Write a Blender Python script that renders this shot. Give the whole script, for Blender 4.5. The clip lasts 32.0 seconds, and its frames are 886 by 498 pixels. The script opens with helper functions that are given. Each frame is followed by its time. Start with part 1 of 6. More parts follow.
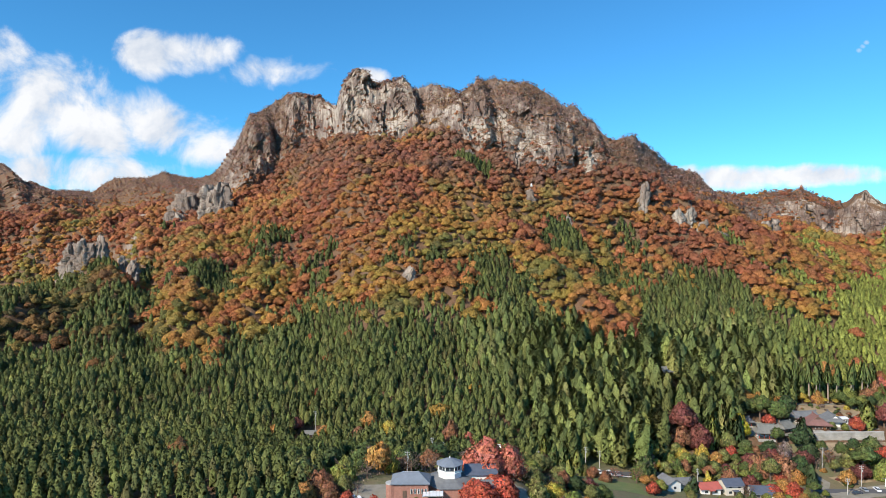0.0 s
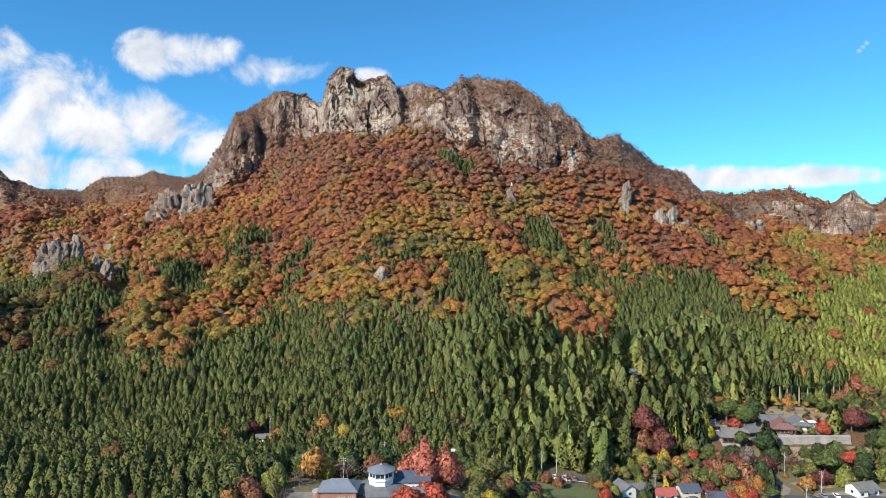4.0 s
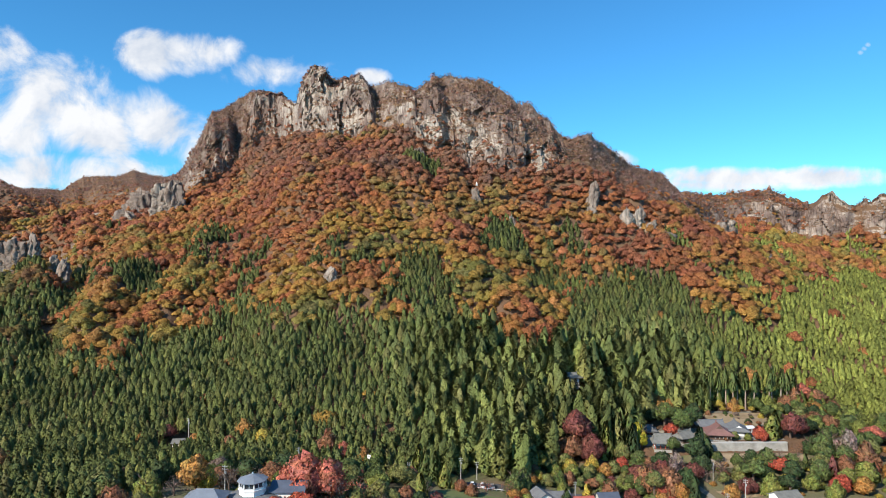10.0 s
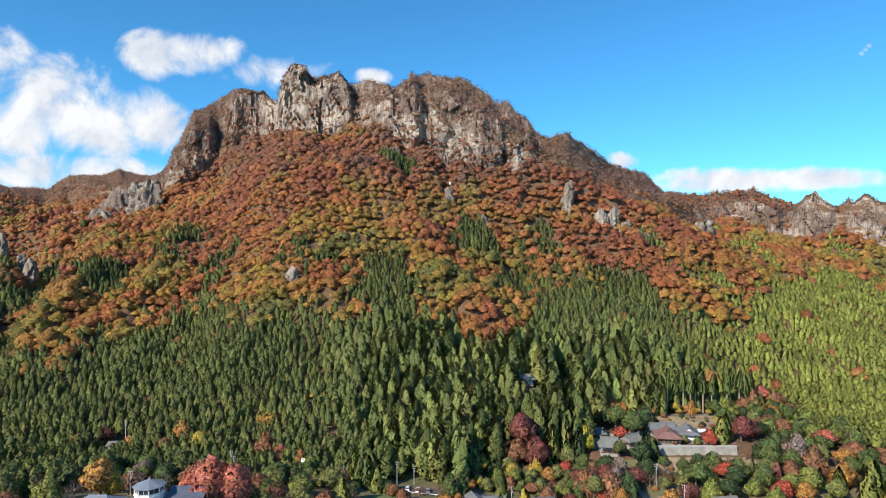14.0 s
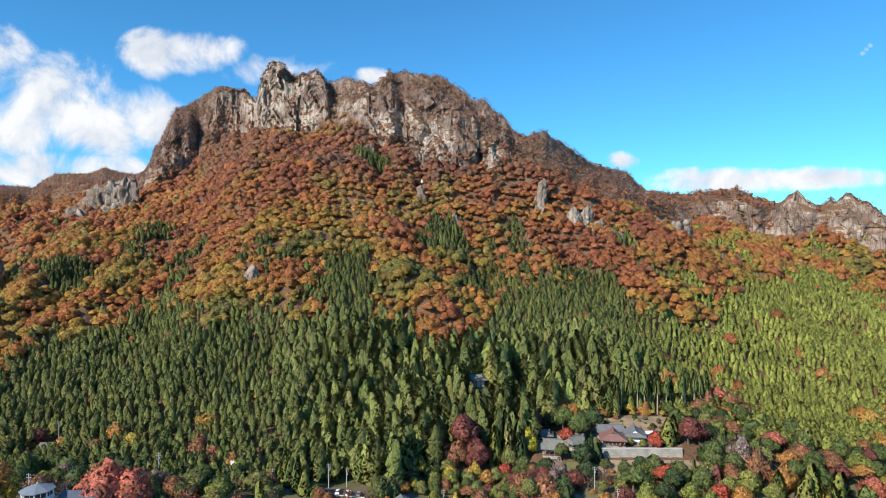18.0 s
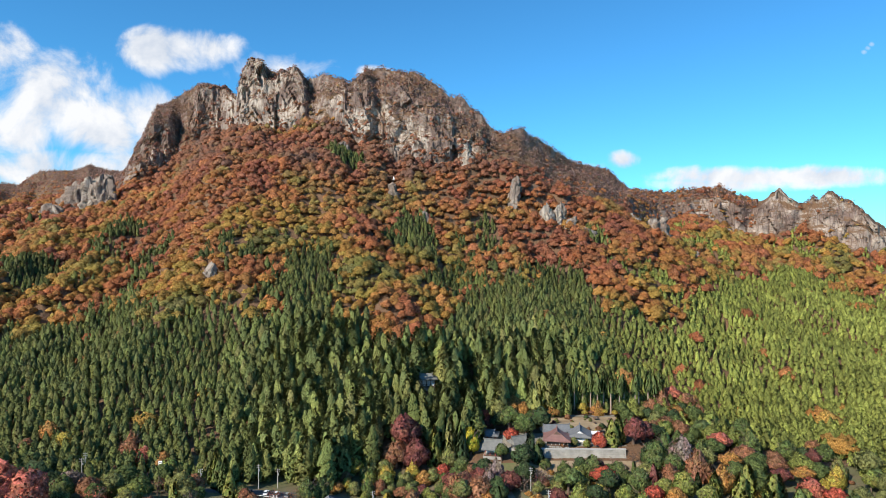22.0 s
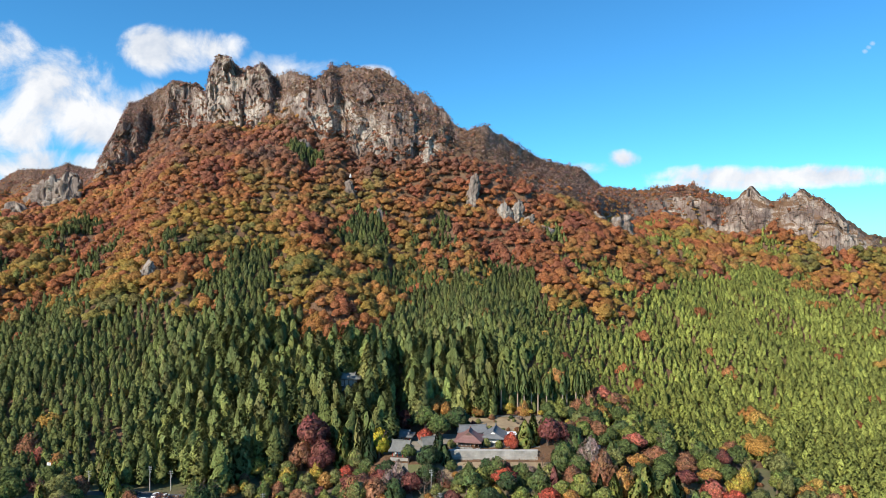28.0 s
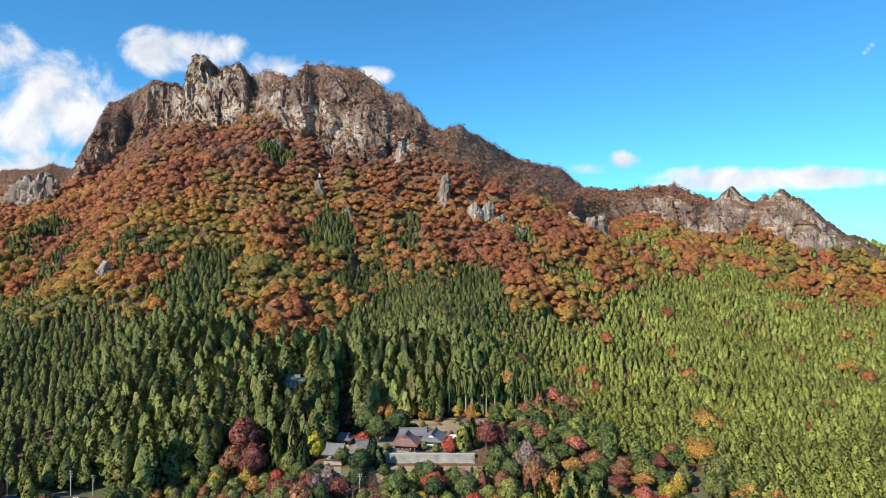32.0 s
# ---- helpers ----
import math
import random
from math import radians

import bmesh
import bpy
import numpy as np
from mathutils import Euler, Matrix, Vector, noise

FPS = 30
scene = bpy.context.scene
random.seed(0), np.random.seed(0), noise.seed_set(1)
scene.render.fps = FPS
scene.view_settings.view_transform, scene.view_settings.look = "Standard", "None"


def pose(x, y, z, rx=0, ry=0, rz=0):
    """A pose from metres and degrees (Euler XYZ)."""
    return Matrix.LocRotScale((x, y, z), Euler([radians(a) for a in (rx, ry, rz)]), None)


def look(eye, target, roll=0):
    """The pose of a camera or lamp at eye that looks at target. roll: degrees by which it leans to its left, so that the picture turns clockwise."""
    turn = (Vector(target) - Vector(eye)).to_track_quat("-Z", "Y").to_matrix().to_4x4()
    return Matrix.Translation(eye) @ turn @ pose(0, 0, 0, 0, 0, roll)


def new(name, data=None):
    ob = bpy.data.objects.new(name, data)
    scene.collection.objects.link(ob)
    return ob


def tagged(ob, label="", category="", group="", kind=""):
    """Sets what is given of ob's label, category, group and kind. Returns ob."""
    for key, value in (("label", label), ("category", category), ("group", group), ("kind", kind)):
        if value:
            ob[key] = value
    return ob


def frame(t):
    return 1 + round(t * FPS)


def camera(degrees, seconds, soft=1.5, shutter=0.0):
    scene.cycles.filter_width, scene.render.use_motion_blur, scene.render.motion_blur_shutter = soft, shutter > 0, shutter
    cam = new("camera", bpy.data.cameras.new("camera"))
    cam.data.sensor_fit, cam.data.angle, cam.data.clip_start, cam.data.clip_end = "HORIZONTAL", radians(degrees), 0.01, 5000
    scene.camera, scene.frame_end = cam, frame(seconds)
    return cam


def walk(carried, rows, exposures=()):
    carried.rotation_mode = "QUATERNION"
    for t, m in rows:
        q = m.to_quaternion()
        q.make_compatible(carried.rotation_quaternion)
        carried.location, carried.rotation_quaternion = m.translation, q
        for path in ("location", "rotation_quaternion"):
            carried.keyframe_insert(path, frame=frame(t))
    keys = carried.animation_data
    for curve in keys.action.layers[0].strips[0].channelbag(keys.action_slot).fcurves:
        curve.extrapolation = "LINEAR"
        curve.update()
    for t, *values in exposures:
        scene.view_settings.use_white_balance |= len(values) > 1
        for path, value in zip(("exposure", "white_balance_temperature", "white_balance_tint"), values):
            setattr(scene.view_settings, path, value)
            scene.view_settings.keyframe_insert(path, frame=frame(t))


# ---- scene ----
import itertools

# ================= camera and its way =================
cam = camera(71.0, 32.0, soft=0.65)
METRES, EYE = 226.0, 105.0
ROWS = [
    (0.0, 0.0000, 0.0000, 0.0000, -0.000, -0.193, 0.37),
    (0.5, 0.0121, 0.0038, -0.0001, -0.000, -0.185, 0.35),
    (1.0, 0.0243, 0.0074, -0.0002, -0.008, -0.169, 0.33),
    (1.5, 0.0365, 0.0110, -0.0006, -0.000, -0.162, 0.32),
    (2.0, 0.0489, 0.0149, -0.0005, -0.008, -0.154, 0.30),
    (2.5, 0.0610, 0.0186, -0.0007, -0.015, -0.154, 0.30),
    (4.5, 0.1107, 0.0321, -0.0009, 0.000, -0.200, 0.30),
    (5.0, 0.1240, 0.0354, -0.0013, 0.015, -0.200, 0.28),
    (5.5, 0.1374, 0.0389, -0.0015, 0.023, -0.200, 0.26),
    (6.0, 0.1511, 0.0424, -0.0016, 0.023, -0.200, 0.27),
    (6.5, 0.1653, 0.0457, -0.0019, 0.039, -0.185, 0.24),
    (7.0, 0.1796, 0.0491, -0.0022, 0.046, -0.169, 0.23),
    (7.5, 0.1942, 0.0526, -0.0027, 0.039, -0.154, 0.22),
    (8.0, 0.2091, 0.0559, -0.0028, 0.046, -0.146, 0.21),
    (8.5, 0.2241, 0.0594, -0.0030, 0.046, -0.139, 0.19),
    (9.0, 0.2393, 0.0628, -0.0034, 0.046, -0.131, 0.18),
    (9.5, 0.2548, 0.0663, -0.0036, 0.054, -0.123, 0.17),
    (10.0, 0.2692, 0.0696, -0.0036, 0.054, -0.123, 0.16),
    (10.5, 0.2846, 0.0732, -0.0039, 0.062, -0.116, 0.13),
    (11.0, 0.3002, 0.0768, -0.0041, 0.062, -0.116, 0.11),
    (11.5, 0.3158, 0.0805, -0.0044, 0.077, -0.116, 0.10),
    (12.0, 0.3319, 0.0840, -0.0046, 0.085, -0.123, 0.08),
    (12.5, 0.3480, 0.0872, -0.0050, 0.085, -0.108, 0.07),
    (13.0, 0.3643, 0.0907, -0.0054, 0.085, -0.100, 0.06),
    (13.5, 0.3805, 0.0940, -0.0057, 0.092, -0.100, 0.04),
    (14.0, 0.3970, 0.0974, -0.0060, 0.100, -0.108, 0.04),
    (14.5, 0.4133, 0.1009, -0.0062, 0.100, -0.100, 0.03),
    (16.5, 0.4800, 0.1136, -0.0076, 0.146, -0.100, 0.02),
    (17.0, 0.4963, 0.1172, -0.0078, 0.146, -0.139, -0.00),
    (17.5, 0.5127, 0.1203, -0.0083, 0.146, -0.154, -0.02),
    (18.0, 0.5288, 0.1234, -0.0085, 0.146, -0.162, -0.03),
    (18.5, 0.5450, 0.1266, -0.0089, 0.154, -0.177, -0.04),
    (19.0, 0.5612, 0.1297, -0.0091, 0.162, -0.208, -0.05),
    (19.5, 0.5772, 0.1328, -0.0097, 0.154, -0.216, -0.07),
    (20.0, 0.5938, 0.1358, -0.0101, 0.169, -0.231, -0.07),
    (20.5, 0.6101, 0.1388, -0.0103, 0.169, -0.254, -0.09),
    (21.0, 0.6265, 0.1417, -0.0104, 0.177, -0.285, -0.10),
    (21.5, 0.6427, 0.1446, -0.0112, 0.193, -0.285, -0.12),
    (22.0, 0.6590, 0.1475, -0.0115, 0.193, -0.316, -0.12),
    (22.5, 0.6749, 0.1502, -0.0120, 0.185, -0.324, -0.15),
    (23.0, 0.6911, 0.1530, -0.0123, 0.193, -0.354, -0.15),
    (23.5, 0.7075, 0.1558, -0.0128, 0.200, -0.370, -0.15),
    (24.0, 0.7237, 0.1584, -0.0133, 0.216, -0.393, -0.16),
    (24.5, 0.7397, 0.1610, -0.0138, 0.223, -0.393, -0.17),
    (25.0, 0.7558, 0.1635, -0.0141, 0.239, -0.401, -0.18),
    (25.5, 0.7718, 0.1659, -0.0146, 0.231, -0.401, -0.17),
    (27.5, 0.8376, 0.1750, -0.0167, 0.239, -0.370, -0.11),
    (28.0, 0.8542, 0.1778, -0.0172, 0.247, -0.362, -0.11),
    (28.5, 0.8708, 0.1804, -0.0176, 0.247, -0.354, -0.11),
    (29.0, 0.8875, 0.1831, -0.0179, 0.247, -0.347, -0.11),
    (29.5, 0.9040, 0.1861, -0.0181, 0.254, -0.331, -0.11),
    (30.0, 0.9206, 0.1891, -0.0185, 0.247, -0.308, -0.12),
    (30.5, 0.9372, 0.1921, -0.0188, 0.239, -0.300, -0.12),
    (31.0, 0.9538, 0.1951, -0.0192, 0.239, -0.285, -0.12),
    (31.5, 0.9703, 0.1982, -0.0194, 0.223, -0.285, -0.13),
    (32.0, 0.9871, 0.2013, -0.0197, 0.231, -0.262, -0.13),
]
walk(cam, [(t, pose(0, 0, EYE) @ pose(METRES * x, METRES * y, METRES * z, 90 + pitch, roll, yaw)) for t, x, y, z, yaw, pitch, roll in ROWS])

# ================= sky, sun, exposure =================
SUN_UP, SUN_SIDE = 35.0, 45.0          # degrees above the horizon; degrees to the left of straight behind
world = bpy.data.worlds.new("sky")
scene.world = world
world.use_nodes = True


def links_of(tree):
    return lambda a, b: tree.links.new(a, b)


def node(tree, kind, **values):
    n = tree.nodes.new(kind)
    for key, value in values.items():
        n.inputs[key.replace("_", " ")].default_value = value
    return n


def math_node(tree, op, a, b=None, clamp=False):
    n = tree.nodes.new("ShaderNodeMath")
    n.operation, n.use_clamp = op, clamp
    for i, v in enumerate((a, b)):
        if v is None:
            continue
        if isinstance(v, (int, float)):
            n.inputs[i].default_value = v
        else:
            tree.links.new(v, n.inputs[i])
    return n.outputs[0]


def build_sky():
    tree = world.node_tree
    link = links_of(tree)
    back = tree.nodes["Background"]
    sky = tree.nodes.new("ShaderNodeTexSky")
    sky.sky_type, sky.sun_disc = "NISHITA", False
    sky.sun_elevation, sky.sun_rotation = radians(SUN_UP), radians(180 + SUN_SIDE)
    sky.altitude, sky.air_density, sky.dust_density, sky.ozone_density = 600, 1.0, 0.3, 2.6
    # clouds: banks of puffs, each an oval in the sky broken up by noise
    way = tree.nodes.new("ShaderNodeTexCoord").outputs["Generated"]
    axes = tree.nodes.new("ShaderNodeSeparateXYZ")
    link(way, axes.inputs[0])
    ahead = math_node(tree, "MAXIMUM", axes.outputs["Y"], 0.05)
    side = math_node(tree, "DIVIDE", axes.outputs["X"], ahead)
    up = math_node(tree, "DIVIDE", axes.outputs["Z"], ahead)
    flat = tree.nodes.new("ShaderNodeCombineXYZ")
    link(side, flat.inputs[0]), link(up, flat.inputs[1])
    puff = node(tree, "ShaderNodeTexNoise", Scale=9.0, Detail=10.0, Roughness=0.60, Distortion=0.35)
    link(flat.outputs[0], puff.inputs["Vector"])
    total = None
    # centre, half width, half height, weight
    banks = [(-0.63, 0.240, 0.105, 0.07, 1.0), (-0.55, 0.20, 0.11, 0.058, 0.95), (-0.70, 0.31, 0.05, 0.05, 0.7), (-0.70, 0.20, 0.10, 0.07, 0.8), (-0.46, 0.190, 0.10, 0.042, 0.9),
             (-0.445, 0.312, 0.075, 0.036, 1.05), (-0.38, 0.315, 0.055, 0.030, 0.95), (-0.27, 0.285, 0.085, 0.026, 0.72), (-0.62, 0.122, 0.20, 0.034, 0.85), (-0.38, 0.165, 0.08, 0.035, 0.75),
             (0.53, 0.112, 0.19, 0.018, 1.0), (0.45, 0.100, 0.13, 0.013, 0.8), (0.292, 0.138, 0.030, 0.015, 0.75), (-0.113, 0.275, 0.030, 0.014, 0.8), (0.22, 0.125, 0.045, 0.012, 0.6),
             (0.672, 0.312, 0.006, 0.005, 0.55), (0.677, 0.318, 0.006, 0.005, 0.55), (0.682, 0.324, 0.006, 0.005, 0.5), (-0.95, 0.22, 0.18, 0.10, 1.0)]
    for cx, cy, rx, ry, weight in banks:
        dx = math_node(tree, "DIVIDE", math_node(tree, "SUBTRACT", side, cx), rx)
        dy = math_node(tree, "DIVIDE", math_node(tree, "SUBTRACT", up, cy), ry)
        r2 = math_node(tree, "ADD", math_node(tree, "MULTIPLY", dx, dx), math_node(tree, "MULTIPLY", dy, dy))
        oval = math_node(tree, "MULTIPLY", math_node(tree, "SUBTRACT", 1.0, math_node(tree, "MULTIPLY", r2, 0.5), True), weight)
        total = oval if total is None else math_node(tree, "MAXIMUM", total, oval)
    mass = math_node(tree, "ADD", total, math_node(tree, "MULTIPLY", math_node(tree, "SUBTRACT", puff.outputs["Fac"], 0.5), 2.2))
    ramp = tree.nodes.new("ShaderNodeMapRange")
    ramp.interpolation_type = "SMOOTHSTEP"
    ramp.inputs["From Min"].default_value, ramp.inputs["From Max"].default_value = 0.30, 0.92
    link(mass, ramp.inputs["Value"])
    some = math_node(tree, "MULTIPLY", ramp.outputs[0], math_node(tree, "MULTIPLY", total, 4.0, True), True)
    # the puffs are bright towards the sun and grey on their far side
    shift = tree.nodes.new("ShaderNodeVectorMath")
    shift.operation = "ADD"
    shift.inputs[1].default_value = (-0.018, 0.026, 0)
    link(flat.outputs[0], shift.inputs[0])
    lit = node(tree, "ShaderNodeTexNoise", Scale=9.0, Detail=5.0, Roughness=0.55, Distortion=0.35)
    link(shift.outputs[0], lit.inputs["Vector"])
    tone = tree.nodes.new("ShaderNodeMix")
    tone.data_type = "RGBA"
    tone.inputs[6].default_value, tone.inputs[7].default_value = (4.3, 4.8, 5.6, 1), (6.6, 6.7, 6.9, 1)
    link(math_node(tree, "ADD", math_node(tree, "MULTIPLY", math_node(tree, "SUBTRACT", puff.outputs["Fac"], lit.outputs["Fac"]), 3.2), 0.62, True), tone.inputs[0])
    deep = tree.nodes.new("ShaderNodeMix")
    deep.data_type, deep.blend_type = "RGBA", "MULTIPLY"
    deep.inputs[0].default_value, deep.inputs[7].default_value = 1.0, SKY_TINT
    link(sky.outputs[0], deep.inputs[6])
    mix = tree.nodes.new("ShaderNodeMix")
    mix.data_type = "RGBA"
    link(some, mix.inputs[0]), link(deep.outputs[2], mix.inputs[6]), link(tone.outputs[2], mix.inputs[7])
    link(mix.outputs[2], back.inputs["Color"])
    back.inputs["Strength"].default_value = 0.115


SKY_TINT = (0.36, 0.97, 1.28, 1)
build_sky()
sun = new("sun", bpy.data.lights.new("sun", "SUN"))
sun.data.energy, sun.data.angle, sun.data.color = 5.0, radians(0.53), (1.0, 0.90, 0.76)
a, b = radians(SUN_UP), radians(SUN_SIDE)
sun.matrix_world = look((-math.cos(a) * math.sin(b) * 900, -math.cos(a) * math.cos(b) * 900, math.sin(a) * 900 + 100), (0, 0, 100))
scene.view_settings.exposure = 0.36

# ================= noise for shapes =================


def hash3(ix, iy, iz, seed):
    h = (ix.astype(np.int64) * 374761393 + iy.astype(np.int64) * 668265263 + iz.astype(np.int64) * 2147483647 + seed * 974711) & 0x7FFFFFFF
    h = ((h ^ (h >> 13)) * 1274126177) & 0x7FFFFFFF
    h = ((h ^ (h >> 15)) * 668265263) & 0x7FFFFFFF
    return ((h ^ (h >> 16)) & 0xFFFF) / 65535.0


def vnoise(x, y, z=None, seed=0):
    """Smooth noise from -1 to 1."""
    x, y = np.asarray(x, float), np.asarray(y, float)
    z = np.zeros_like(x) if z is None else np.asarray(z, float)
    x, y, z = np.broadcast_arrays(x, y, z)
    fx, fy, fz = np.floor(x), np.floor(y), np.floor(z)
    tx, ty, tz = x - fx, y - fy, z - fz
    tx, ty, tz = (t * t * t * (t * (t * 6 - 15) + 10) for t in (tx, ty, tz))
    out = 0
    for i in (0, 1):
        for j in (0, 1):
            for k in (0, 1):
                w = (tx if i else 1 - tx) * (ty if j else 1 - ty) * (tz if k else 1 - tz)
                out = out + w * hash3(fx + i, fy + j, fz + k, seed)
    return out * 2 - 1


def fbm(x, y, z=None, octaves=4, seed=0, gain=0.5):
    total, amp, s, norm = 0, 1.0, 1.0, 0
    for o in range(octaves):
        total = total + amp * vnoise(np.asarray(x) * s, np.asarray(y) * s, None if z is None else np.asarray(z) * s, seed + 17 * o)
        norm += amp
        amp, s = amp * gain, s * 2.03
    return total / norm


def ridged(x, y, z=None, octaves=4, seed=0):
    total, amp, s, norm = 0, 1.0, 1.0, 0
    for o in range(octaves):
        n = vnoise(np.asarray(x) * s, np.asarray(y) * s, None if z is None else np.asarray(z) * s, seed + 31 * o)
        total = total + amp * (1 - 2 * np.abs(n))
        norm += amp
        amp, s = amp * 0.5, s * 2.1
    return total / norm


def prisms(u, seed):
    """Angular columns side by side: bulge from 0 at the joints to 1 in the middle, a number for each column, and its phase."""
    i = np.floor(u)
    f = u - i
    h = hash3(i.astype(np.int64), 0 * i.astype(np.int64), 0 * i.astype(np.int64), seed)
    ridge = 0.3 + 0.4 * hash3(i.astype(np.int64), 0 * i.astype(np.int64) + 5, 0 * i.astype(np.int64), seed)
    return np.where(f < ridge, f / ridge, (1 - f) / (1 - ridge)), h


def facets(x, y, z, seed):
    """Broken rock: each cell of a scattered lattice is a block with its own depth and tilt, from about -1 to 1."""
    x, y, z = np.broadcast_arrays(np.asarray(x, float), np.asarray(y, float), np.asarray(z, float))
    ix, iy, iz = np.floor(x).astype(np.int64), np.floor(y).astype(np.int64), np.floor(z).astype(np.int64)
    best, out = np.full(x.shape, 9.0), np.zeros(x.shape)
    for i, j, k in itertools.product((-1, 0, 1), repeat=3):
        a, b_, c = ix + i, iy + j, iz + k
        dx, dy, dz = x - a - hash3(a, b_, c, seed), y - b_ - hash3(a, b_, c, seed + 1), z - c - hash3(a, b_, c, seed + 2)
        far = dx * dx + dy * dy + dz * dz
        own = hash3(a, b_, c, seed + 3) * 1.4 - 0.7 + dx * (hash3(a, b_, c, seed + 4) - 0.5) * 1.6 + dz * (hash3(a, b_, c, seed + 5) - 0.35) * 1.2
        near = far < best
        best, out = np.where(near, far, best), np.where(near, own, out)
    return out


# ================= materials =================


def material(name, color, rough=0.8, scale=1.0, spread=0.25, bump=0.3, metal=0.0, second=None, fine=8.0, tint=False, each=0.0):
    """A procedural surface: colour varied at two scales, with fine relief. tint: takes the mesh's own colour layer. each: variation from piece to piece."""
    m = bpy.data.materials.new(name)
    m.use_nodes = True
    tree = m.node_tree
    link = links_of(tree)
    bsdf = tree.nodes["Principled BSDF"]
    bsdf.inputs["Roughness"].default_value, bsdf.inputs["Metallic"].default_value = rough, metal
    where = tree.nodes.new("ShaderNodeTexCoord").outputs["Object"]
    big = node(tree, "ShaderNodeTexNoise", Scale=scale, Detail=5.0, Roughness=0.6)
    small = node(tree, "ShaderNodeTexNoise", Scale=scale * fine, Detail=6.0, Roughness=0.65)
    link(where, big.inputs["Vector"]), link(where, small.inputs["Vector"])
    mix = tree.nodes.new("ShaderNodeMix")
    mix.data_type = "RGBA"
    mix.inputs[6].default_value = (*color, 1)
    mix.inputs[7].default_value = (*(second or [c * (1 - spread) for c in color]), 1)
    link(math_node(tree, "MULTIPLY", math_node(tree, "SUBTRACT", big.outputs["Fac"], 0.35), 3.0, True), mix.inputs[0])
    grain = math_node(tree, "ADD", math_node(tree, "MULTIPLY", small.outputs["Fac"], spread * 2), 1 - spread)
    if each:
        rnd = tree.nodes.new("ShaderNodeObjectInfo").outputs["Random"]
        grain = math_node(tree, "MULTIPLY", grain, math_node(tree, "ADD", math_node(tree, "MULTIPLY", rnd, each * 2), 1 - each))
    mul = tree.nodes.new("ShaderNodeVectorMath")
    mul.operation = "SCALE"
    link(mix.outputs[2], mul.inputs[0]), link(grain, mul.inputs["Scale"])
    color_out = mul.outputs[0]
    if tint:
        own = tree.nodes.new("ShaderNodeVertexColor")
        own.layer_name = "tint"
        both = tree.nodes.new("ShaderNodeVectorMath")
        both.operation = "MULTIPLY"
        link(color_out, both.inputs[0]), link(own.outputs["Color"], both.inputs[1])
        color_out = both.outputs[0]
    link(color_out, bsdf.inputs["Base Color"])
    if bump:
        rel = node(tree, "ShaderNodeBump", Strength=bump, Distance=0.4 / max(scale, 0.01) / fine)
        link(small.outputs["Fac"], rel.inputs["Height"])
        link(rel.outputs[0], bsdf.inputs["Normal"])
    return m


